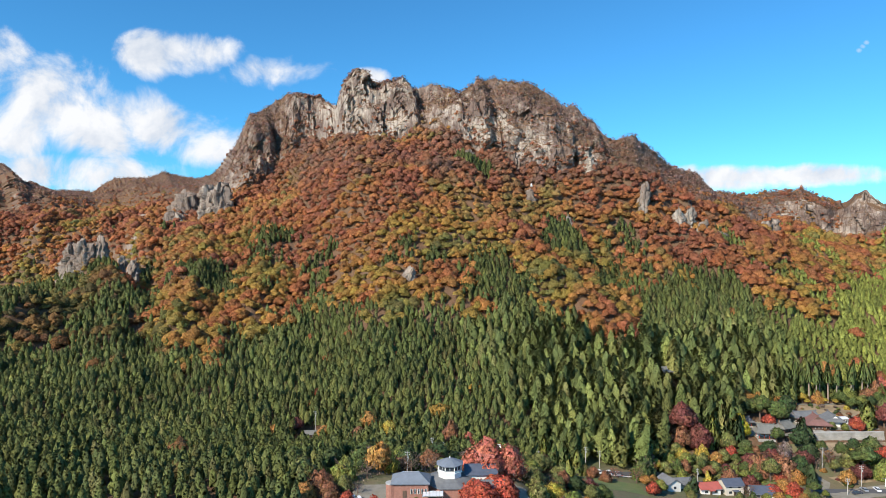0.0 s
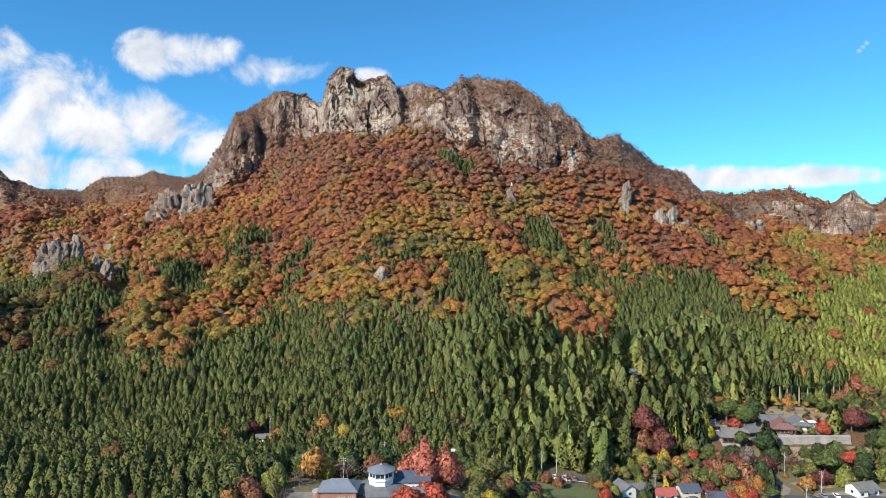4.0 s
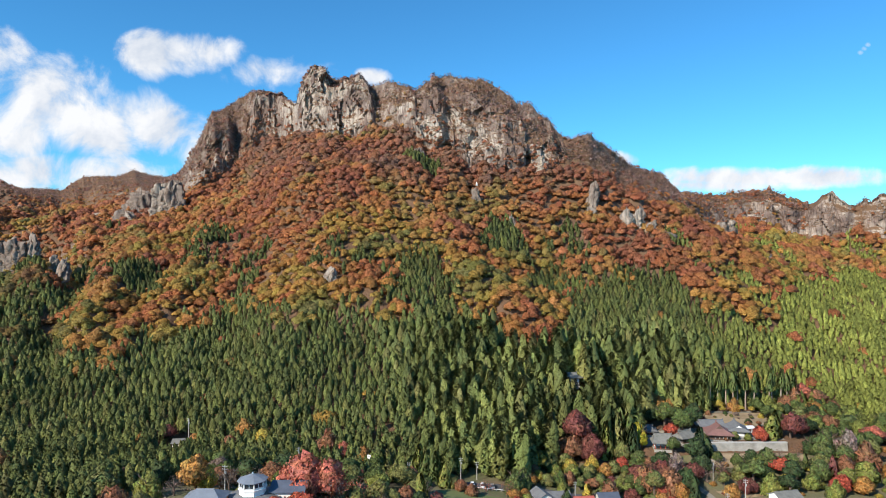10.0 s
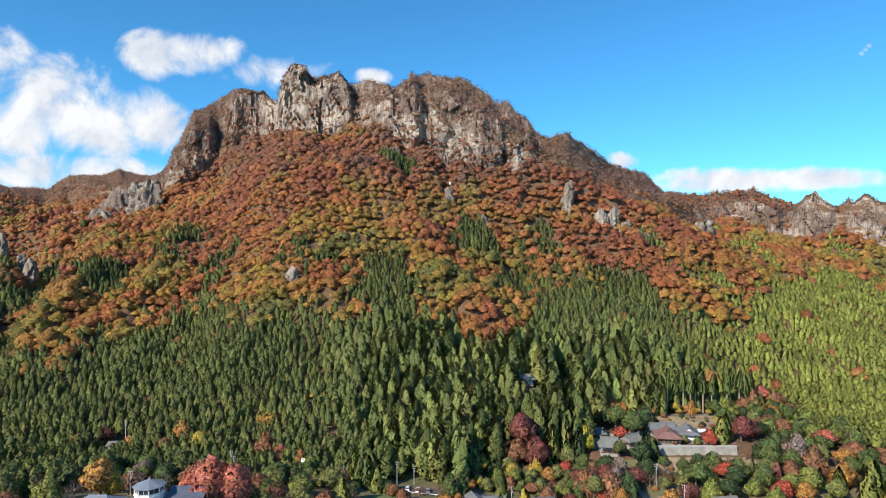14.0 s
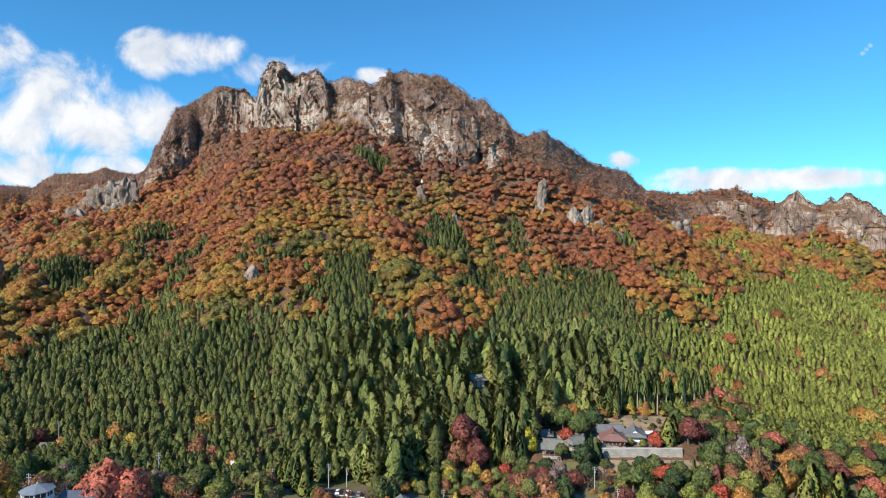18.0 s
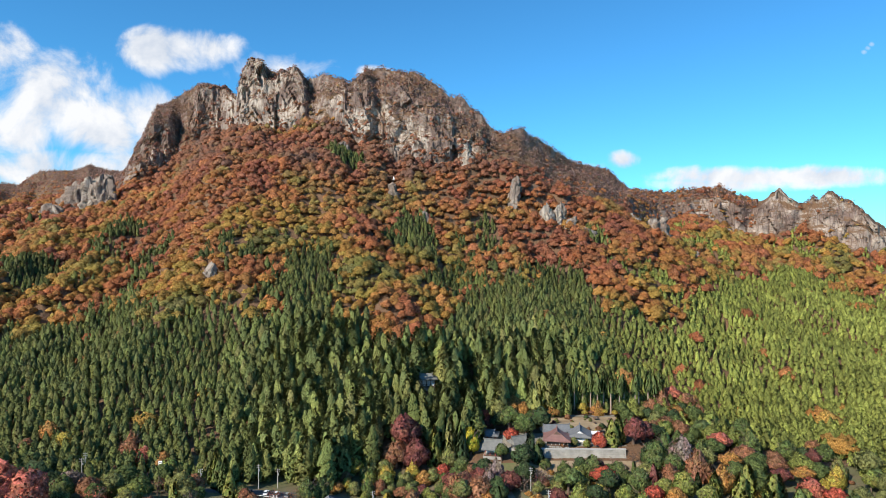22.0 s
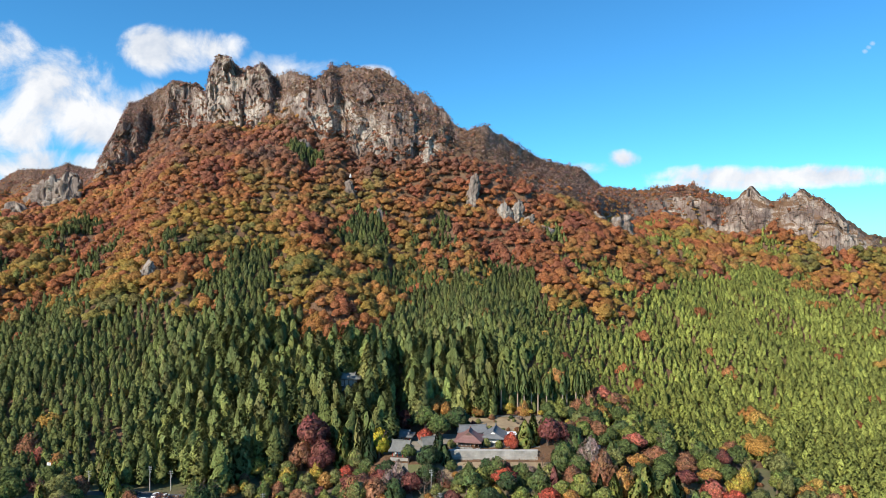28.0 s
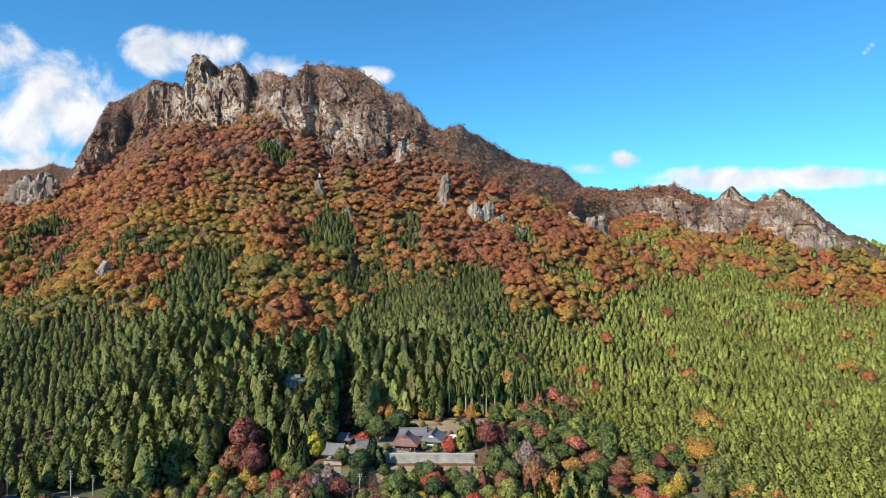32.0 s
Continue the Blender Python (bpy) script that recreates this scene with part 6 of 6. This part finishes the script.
# place, height, radius, tone, shape
for row in [
        # round the brick hall
        (14.5, 217.5, 13.5, 9.4, "maple_pink", "round1"), (22, 220, 11.5, 7.8, "maple_pink", "round0"), (12, 197, 7.5, 7.6, "maple_red", "flat"), (19.5, 201, 6.5, 5.6, "maple_red", "round2"),
        (10.03, 202, 6.5, 6.5, "maple_red", "flat"), (16.71, 204.4, 6, 5, "maple_red", "round1"),
        (-34.86, 215.8, 10, 4.8, "lime", "tall"), (-23.4, 225.9, 12, 6.2, "orange", "round0"), (-20.53, 227.3, 9, 4.6, "gold", "round2"), (-11.94, 225.4, 9, 5.4, "bare", "bare"), (-4.775, 230.2, 9, 5.6, "bare", "bare"),
        (-28.65, 204.4, 5, 3.6, "bare", "bare"), (-42.02, 207.2, 8, 5.5, "rust", "round1"), (-49.66, 215.8, 10, 6, "olive", "round2"), (-55.39, 229.2, 11, 6, "green", "round0"), (24.83, 215.8, 8, 5.4, "bare", "bare"),
        (31.51, 219.6, 7, 5.2, "olive", "round1"), (31, 206, 6, 4.6, "olive", "round2"), (37, 212, 7, 5.0, "gold", "flat"), (43, 207, 6, 4.6, "lime", "round0"), (39, 203, 5, 4.0, "rust", "flat"), (38.2, 227.3, 8, 5.6, "rust", "bare"), (-27, 217, 7, 5.2, "bare", "bare"), (-38, 202, 6, 4.6, "rust", "round0"), (-45, 199, 7, 5, "orange", "round2"), (-33, 208, 5, 3.8, "olive", "round1"), (-31.51, 198.2, 3.5, 2.8, "maple_red", "round1"), (-22.44, 196.3, 3, 2.4, "maple_red", "round0"), (-9.072, 196.7, 2.5, 1.6, "olive", "round2"),
        (-45, 246, 10, 6, "deep_green", "round1"), (-34, 250, 11, 6.5, "green", "round0"), (-15, 256, 11, 7, "deep_green", "round2"), (-2, 262, 12, 7, "deep_green", "round1"), (10, 258, 9, 5.5, "green", "round0"),
        (28, 247, 9, 6, "maple_pink", "bare"), (36, 252, 8, 5.5, "olive", "round2"), (46, 246, 8, 5, "rust", "round1"), (52, 256, 13, 3.4, "lime", "cone"), (54, 262, 9, 5, "bare", "bare"), (58, 250, 7, 4.5, "maroon", "round0"),
        # edge of the plantation
        (-40, 330, 12, 6, "orange", "round1"), (-28, 322, 11, 5.5, "gold", "round0"), (-44, 318, 9, 5, "rust", "round2"), (3, 322, 13, 6, "rust", "tall"), (12, 314, 10, 5, "maple_pink", "round1"),
        (22, 312, 10, 5, "orange", "round2"), (28, 305, 10, 5.2, "lime", "round0"), (-79, 330, 9, 4.6, "maroon", "round1"), (-88, 322, 8, 5, "orange", "round0"), (-62, 322, 9, 5, "orange", "round2"), (-54, 306, 9, 5.6, "lime", "round0"),
        (-26, 296, 10, 5.5, "green", "round0"), (-12, 298, 9, 5.5, "deep_green", "round1"), (-36, 284, 10, 6, "green", "round2"), (-20, 275, 9, 5, "lime", "round1"), (-50, 276, 11, 6.5, "green", "round1"), (-60, 260, 10, 6, "olive", "round0"),
        (8, 298, 7, 4.2, "rust", "flat"), (14, 294, 6, 4, "maple_pink", "flat"), (24, 288, 7, 4.2, "maroon", "round0"), (38, 294, 8, 4.6, "olive", "round1"), (46, 288, 9, 5, "rust", "round2"), (34, 281, 8, 5, "maroon", "bare"),
        (20, 272, 9, 6, "olive", "round0"), (52, 298, 14, 3.6, "green", "cone"), (57, 293, 15, 3.8, "green", "cone"), (49, 304, 16, 4, "lime", "cone"), (61, 287, 12, 3.4, "lime", "cone"),
        # road side, lawns and houses
        (72.84, 279.3, 5, 3.6, "rust", "round1"), (79.26, 287.9, 6, 4.2, "maple_pink", "bare"), (64.28, 288.9, 6, 4.2, "olive", "round2"), (92.1, 290, 12, 5.2, "green", "tall"), (96.38, 294.3, 11, 4.8, "green", "tall"), (87.82, 283.6, 8, 4.4, "rust", "bare"),
        (113.5, 283.6, 8, 3, "deep_green", "cone"), (125.3, 293.2, 8, 3.2, "gold", "cone"), (134.9, 294.3, 9, 5, "rust", "round0"), (137, 279.8, 7, 4.6, "rust", "bare"), (148.8, 280.4, 6, 4.6, "maple_red", "flat"), (155.2, 283.6, 7, 4.4, "orange", "round2"),
        (158.4, 280.4, 6, 4.6, "maple_red", "round1"), (145.1, 293.2, 5.5, 4.2, "maroon", "round1"), (156.3, 303.9, 12, 8.6, "rust", "round0"), (152, 307.1, 11, 6.6, "maroon", "round2"), (167, 294.3, 7, 4.8, "orange", "round0"), (164.9, 311.4, 10, 6, "maroon", "round1"),
        (184.1, 307.1, 8, 5.2, "bare", "bare"), (192.7, 311.4, 9, 5.4, "bare", "bare"), (130, 336, 22, 8.4, "maroon", "round1"), (135, 329, 15, 8.0, "maroon", "round2"), (126, 329, 13, 6.6, "rust", "round0"), (144, 333, 20, 4.2, "lime", "cone"), (163, 299.5, 12, 8.8, "rust", "round2"), (147.7, 321, 8, 4.4, "maple_red", "round1"), (152, 337.1, 22, 4, "olive", "cone"),
        (156.3, 315.7, 8, 4, "green", "round2"), (139.2, 317.8, 7, 4.4, "orange", "round2"), (131.7, 315.7, 7, 4.6, "olive", "round0"), (122.1, 318.9, 8, 4.6, "gold", "round1"), (114.6, 315.7, 7, 4.6, "lime", "round0"), (107.1, 320, 9, 4.8, "gold", "round2"),
        (99.59, 316.7, 8, 4.8, "lime", "round1"), (94.24, 322.1, 11, 4, "gold", "cone"), (87.82, 320, 9, 4.4, "gold", "round0"), (81.4, 323.2, 8, 4.2, "lime", "round2"), (72.84, 325.3, 7, 4, "lime", "round1"), (64.28, 323.2, 8, 4.2, "olive", "round0"),
        (119.9, 309.2, 6, 4, "rust", "round1"), (129.6, 305, 6, 4, "rust", "flat"), (109.2, 306, 6, 4.2, "olive", "round2"), (101.7, 305, 5, 3.6, "orange", "round0"), (139.2, 307.1, 6, 4.2, "maroon", "round2"), (115.6, 299.6, 5, 3.6, "lime", "round1"), (132.8, 298.6, 5, 3.4, "olive", "round0"),
        # the temple's garden
        (161.8, 339, 13.5, 4.9, "ginkgo", "tall"), (161.6, 334.5, 9, 3.6, "ginkgo", "round1"), (182.5, 349, 8, 4.6, "maple_red", "flat"), (184, 350.5, 7, 4.6, "maroon", "round0"), (183, 359.5, 15, 6.2, "green", "round1"), (200, 363, 14, 6.6, "deep_green", "round2"), (190, 352, 13, 6.2, "green", "round0"),
        (176, 328.5, 9, 4.0, "green", "round1"), (189.5, 329.5, 14, 4.0, "deep_green", "cone"), (193.5, 328, 10, 3.4, "deep_green", "cone"), (160, 363.5, 11, 4.6, "maroon", "tall"), (166, 367.5, 10, 3.0, "deep_green", "cone"), (172, 370.5, 7, 3.4, "maroon", "round1"),
        (225, 338, 7.5, 4.2, "maple_red", "round1"), (231.5, 340.5, 14, 4.6, "lime", "cone"), (236, 344.5, 15, 4.4, "lime", "cone"), (243, 342.5, 14, 7.0, "maroon", "round0"), (250, 346.5, 11, 5.4, "maroon", "round2"), (257, 353.5, 9, 4.6, "rust", "round1"),
        (213, 340.5, 4.5, 2.6, "olive", "round2"), (219, 338.5, 4, 2.4, "lime", "round0"), (196, 339, 4, 2.4, "olive", "round1"), (207, 337.5, 3, 1.8, "rust", "round2"), (200, 371.5, 7, 4.0, "deep_green", "round0"), (208, 367.5, 5, 3.0, "maroon", "round1"),
        (212, 391, 8, 4.4, "orange", "round0"), (203, 394, 9, 5.0, "gold", "round1"), (192, 388, 9, 4.6, "orange", "round2"), (220, 396, 7, 4.0, "orange", "flat"), (230, 398, 7, 4.2, "gold", "flat"), (238, 395, 9, 4.0, "orange", "tall"), (182, 383, 10, 4.6, "gold", "round0"),
        (268, 392, 10, 5.0, "rust", "round1"), (276, 398, 13, 6.0, "rust", "tall"), (284, 406, 12, 7.0, "maple_pink", "flat"), (292, 400, 11, 6.6, "rust", "flat"), (300, 414, 12, 6.0, "orange", "round0"), (273, 382, 9, 4.6, "green", "round2"),
        # below the wall
        (196, 322, 5.25, 3.22, "green", "round0"), (204, 319, 6, 3.68, "green", "round1"), (212, 321, 6.5, 4.14, "deep_green", "round2"), (220, 318, 6, 3.68, "maroon", "round0"), (209, 309, 8.12, 5.06, "lime", "round1"), (200, 307, 8.12, 5.29, "olive", "round2"),
        (218, 305, 10, 5.98, "maple_red", "flat"), (227, 311, 8.12, 5.06, "green", "round1"), (228, 325, 4.75, 2.99, "bare", "bare"), (238, 327, 7.5, 4.14, "rust", "bare"), (192, 309, 7.5, 4.83, "maroon", "bare"), (185, 315, 10, 5.75, "deep_green", "round0"),
        (178, 309, 10, 5.52, "maroon", "round1"), (238, 308, 10, 5.75, "olive", "round2"), (246, 321, 13.8, 6.9, "green", "round0"), (254, 329, 15, 6.44, "green", "tall"), (248, 304, 10, 5.75, "rust", "round1"), (214, 293, 7.5, 5.06, "gold", "round2"), (224, 291, 7.5, 4.6, "lime", "round0"),
        (196, 292, 7.5, 4.83, "maroon", "round1"), (205, 289, 8.75, 5.06, "lime", "tall"), (234, 287, 8.75, 4.83, "maple_red", "round1"), (243, 285, 8.75, 4.83, "orange", "round2"), (187, 287, 7.5, 4.37, "orange", "round0"),
        # to the east of the temple
        (262, 311, 12, 6.4, "rust", "tall"), (268, 300, 13, 5.8, "orange", "tall"), (262, 293, 12, 3.8, "lime", "cone"), (268, 284, 15, 4.4, "lime", "cone"), (274, 288, 17, 4.6, "lime", "cone"), (279, 281, 16, 4.4, "lime", "cone"), (285, 286, 14, 4.2, "green", "cone"),
        (276, 278, 12, 3.8, "lime", "cone"), (271, 275, 11, 3.8, "gold", "cone"), (290, 280, 11, 3.8, "green", "cone"), (280, 318, 11, 6.6, "orange", "flat"), (270, 328, 12, 6.0, "green", "tall"), (290, 326, 11, 6.8, "rust", "flat"), (284, 340, 12, 6.6, "maple_pink", "flat"),
        (300, 316, 10, 6.0, "rust", "flat"), (296, 304, 9, 5.4, "maroon", "flat"), (306, 306, 9, 5.4, "orange", "flat"), (302, 293, 9, 6.4, "maple_pink", "round0"), (308, 286, 8, 5.6, "maple_red", "flat"), (314, 298, 8, 4.6, "gold", "round1"), (320, 305, 10, 4.4, "gold", "tall"),
        (296, 287, 7, 4.4, "lime", "round2"), (318, 318, 12, 4.0, "maroon", "round1"), (326, 312, 11, 4.6, "olive", "tall"), (332, 300, 10, 4.4, "lime", "round0"), (312, 330, 12, 5.4, "green", "round2"), (300, 342, 13, 6.2, "green", "tall"), (262, 352, 10, 5.4, "lime", "round0"),
        (270, 362, 11, 5.8, "green", "round1"), (264, 372, 10, 5.4, "olive", "round2"), (282, 356, 12, 6.2, "green", "round0"), (292, 366, 12, 6.4, "lime", "tall"), (304, 360, 13, 6.0, "green", "round1"), (338, 288, 9, 4.8, "orange", "round2"), (345, 300, 11, 5.2, "lime", "round1"),
        (352, 288, 9, 5.6, "orange", "flat")]:
    tree(*row)

# the rest of the gardens and thickets, filled in between
PLANTED = [(o.location.x, o.location.y) for o in scene.objects if o.get("group") == "village trees"]


def keep_clear(x, y):
    """True where houses, roads, yards and lawns keep trees away."""
    for x0, x1, y0, y1 in ((-28, 18, 193, 213), (58, 95, 287, 302), (170, 226, 268, 285), (163, 192, 326, 341), (190, 238, 330, 361), (58, 88, 263, 284), (96, 150, 274, 296), (172, 184, 282, 328),
                           (304, 331, 283, 301), (167, 178, 351, 361), (204, 250, 364, 391), (131, 145, 388, 400), (190, 240, 318, 334), (-80, -60, 317, 333), (10, 26, 297, 307)):
        if x0 < x < x1 and y0 < y < y1:
            return True
    return abs(y - float(np.interp(x, [-60, -20, 20, 60, 96, 125, 168, 221, 316], [262, 280, 290, 294, 299, 296, 285, 268, 262]))) < 4.5


def thicket(count, x0, x1, y0, y1, tones, shapes, tall, seed, gap=5.0, joined=False):
    r = random.Random(seed)
    rows = []
    for _ in range(count * 12):
        if count <= 0:
            break
        x, y = r.uniform(x0, x1), r.uniform(y0, y1)
        if keep_clear(x, y) or any((x - a) ** 2 + (y - b_) ** 2 < gap * gap for a, b_ in PLANTED):
            continue
        h = r.uniform(*tall)
        shape = r.choice(shapes)
        wide, tone = h * (r.uniform(0.21, 0.26) if shape == "cone" else r.uniform(0.42, 0.58)), r.choice(tones)
        if joined:
            rows.append((x, y, height(x, y) + h * 0.55, wide, h * 0.5, *TONES[tone]))
        else:
            tree(x, y, h, wide, tone, shape)
        PLANTED.append((x, y))
        count -= 1
    if joined:
        t = np.array(rows)
        plant_many("thicket", [crown_template(950 + i, 480, 0.9, 8, 0.11) for i in range(3)], t[:, :3], t[:, 3], t[:, 4], t[:, 5:8], LEAVES, seed, "thicket of garden trees in green, olive and rust", "thicket")


ROUNDS = ["round0", "round1", "round2", "flat", "tall"]
thicket(46, 150, 262, 282, 331, ["green", "deep_green", "olive", "lime", "maroon", "green", "bare", "deep_green", "green", "lime"], ROUNDS + ["cone"], (7, 13), 31, 6.2)
thicket(26, 262, 345, 270, 345, ["rust", "olive", "lime", "green", "orange", "green", "olive", "green", "deep_green"], ROUNDS + ["cone"], (9, 14), 32, 6.2, True)
thicket(26, 240, 300, 338, 396, ["green", "olive", "lime", "rust", "deep_green", "orange"], ROUNDS, (7, 12), 33, 5.2, True)
thicket(7, 143, 158, 330, 348, ["green", "deep_green", "deep_green"], ["cone"], (15, 21), 34, 5.0)
thicket(18, 156, 202, 350, 396, ["deep_green", "green", "olive", "maroon", "orange"], ROUNDS + ["cone"], (8, 13), 35, 5.0, True)
thicket(30, 98, 168, 296, 324, ["olive", "lime", "gold", "green", "olive", "green", "rust"], ROUNDS, (5, 8), 36, 4.2)
thicket(40, -60, 60, 230, 300, ["green", "deep_green", "olive", "lime", "rust", "bare", "green"], ROUNDS, (7, 11), 37, 5.2, True)
thicket(20, 62, 170, 268, 300, ["olive", "rust", "green", "maple_red", "orange", "lime"], ROUNDS, (4, 7), 38, 4.4)
thicket(30, 206, 262, 358, 402, ["olive", "rust", "gold", "deep_green"], ["round2", "flat"], (2, 4.5), 39, 3.5)

# low growth on the fallow field
rf = random.Random(44)
for i in range(34):
    x, y = rf.uniform(204, 258), rf.choice([rf.uniform(360, 372), rf.uniform(372, 390)])
    h = rf.uniform(1.3, 3.2)
    tree(x, y, h, h * rf.uniform(0.55, 0.9), rf.choice(["olive", "rust", "deep_green", "bare", "olive", "gold"]), rf.choice(["round0", "round2", "flat"]), "shrub", label="low shrub on the dry fallow field")

# tall trimmed cedars with bare trunks behind the terrace
rt = random.Random(9)
for i in range(14):
    x = 222 + i * 4.2 + rt.uniform(-0.8, 0.8)
    y = 399 + rt.uniform(-2.5, 4) + max(0, x - 262) * 0.15
    tree(x, y, rt.uniform(22, 28), rt.uniform(2.2, 2.9), "green", "cone", "cedar", 0.50, "tall cedar with a long pale bare trunk")

# low bushes along the verges
rb = random.Random(12)
bush_tones = ["olive", "lime", "rust", "green", "gold", "maroon", "orange", "bare"]
spots = []
while len(spots) < 150:
    x, y = rb.uniform(-60, 345), rb.uniform(206, 322)
    if y < 258 and x > 62:
        continue
    clear = not keep_clear(x, y) and not (-27 < x < 22 and 205 < y < 229) and not (60 < x < 92 and 280 < y < 293) and not (160 < x < 215 and 255 < y < 285) and not (160 < x < 188 and 314 < y < 327)
    clear = clear and not (58 < x < 84 and 258 < y < 274) and not (93 < x < 144 and 262 < y < 277) and not (163 < x < 173 and 266 < y < 308) and not (305 < x < 330 and 284 < y < 300) and y < 321
    clear = clear and abs(y - np.interp(x, [-60, -20, 20, 60, 96, 125, 168, 221, 316], [262, 280, 290, 294, 299, 296, 285, 268, 262])) > 5
    if clear:
        spots.append((x, y))
for k in range(16):
    spots.append((189 + k * 3.0 + rb.uniform(-1, 1), rb.uniform(308, 321)))
for x, y in spots:
    tone = rb.choice(bush_tones)
    s = rb.uniform(1.4, 3.0)
    b = new("bush", crown_mesh(tone, "flat" if rb.random() < 0.4 else "round2"))
    b.matrix_basis = pose(x, y, height(x, y) + s * 0.35, 0, 0, rb.uniform(0, 360)) @ Matrix.Diagonal((s, s, s * 0.8, 1))
    tagged(b, {"olive": "olive-green", "lime": "yellow-green", "rust": "rust-brown", "green": "dark green", "gold": "golden", "maroon": "dark maroon", "orange": "orange", "bare": "thin leafless grey"}[tone] + " bush growing on the grassy verge", "bush", "verge bushes")
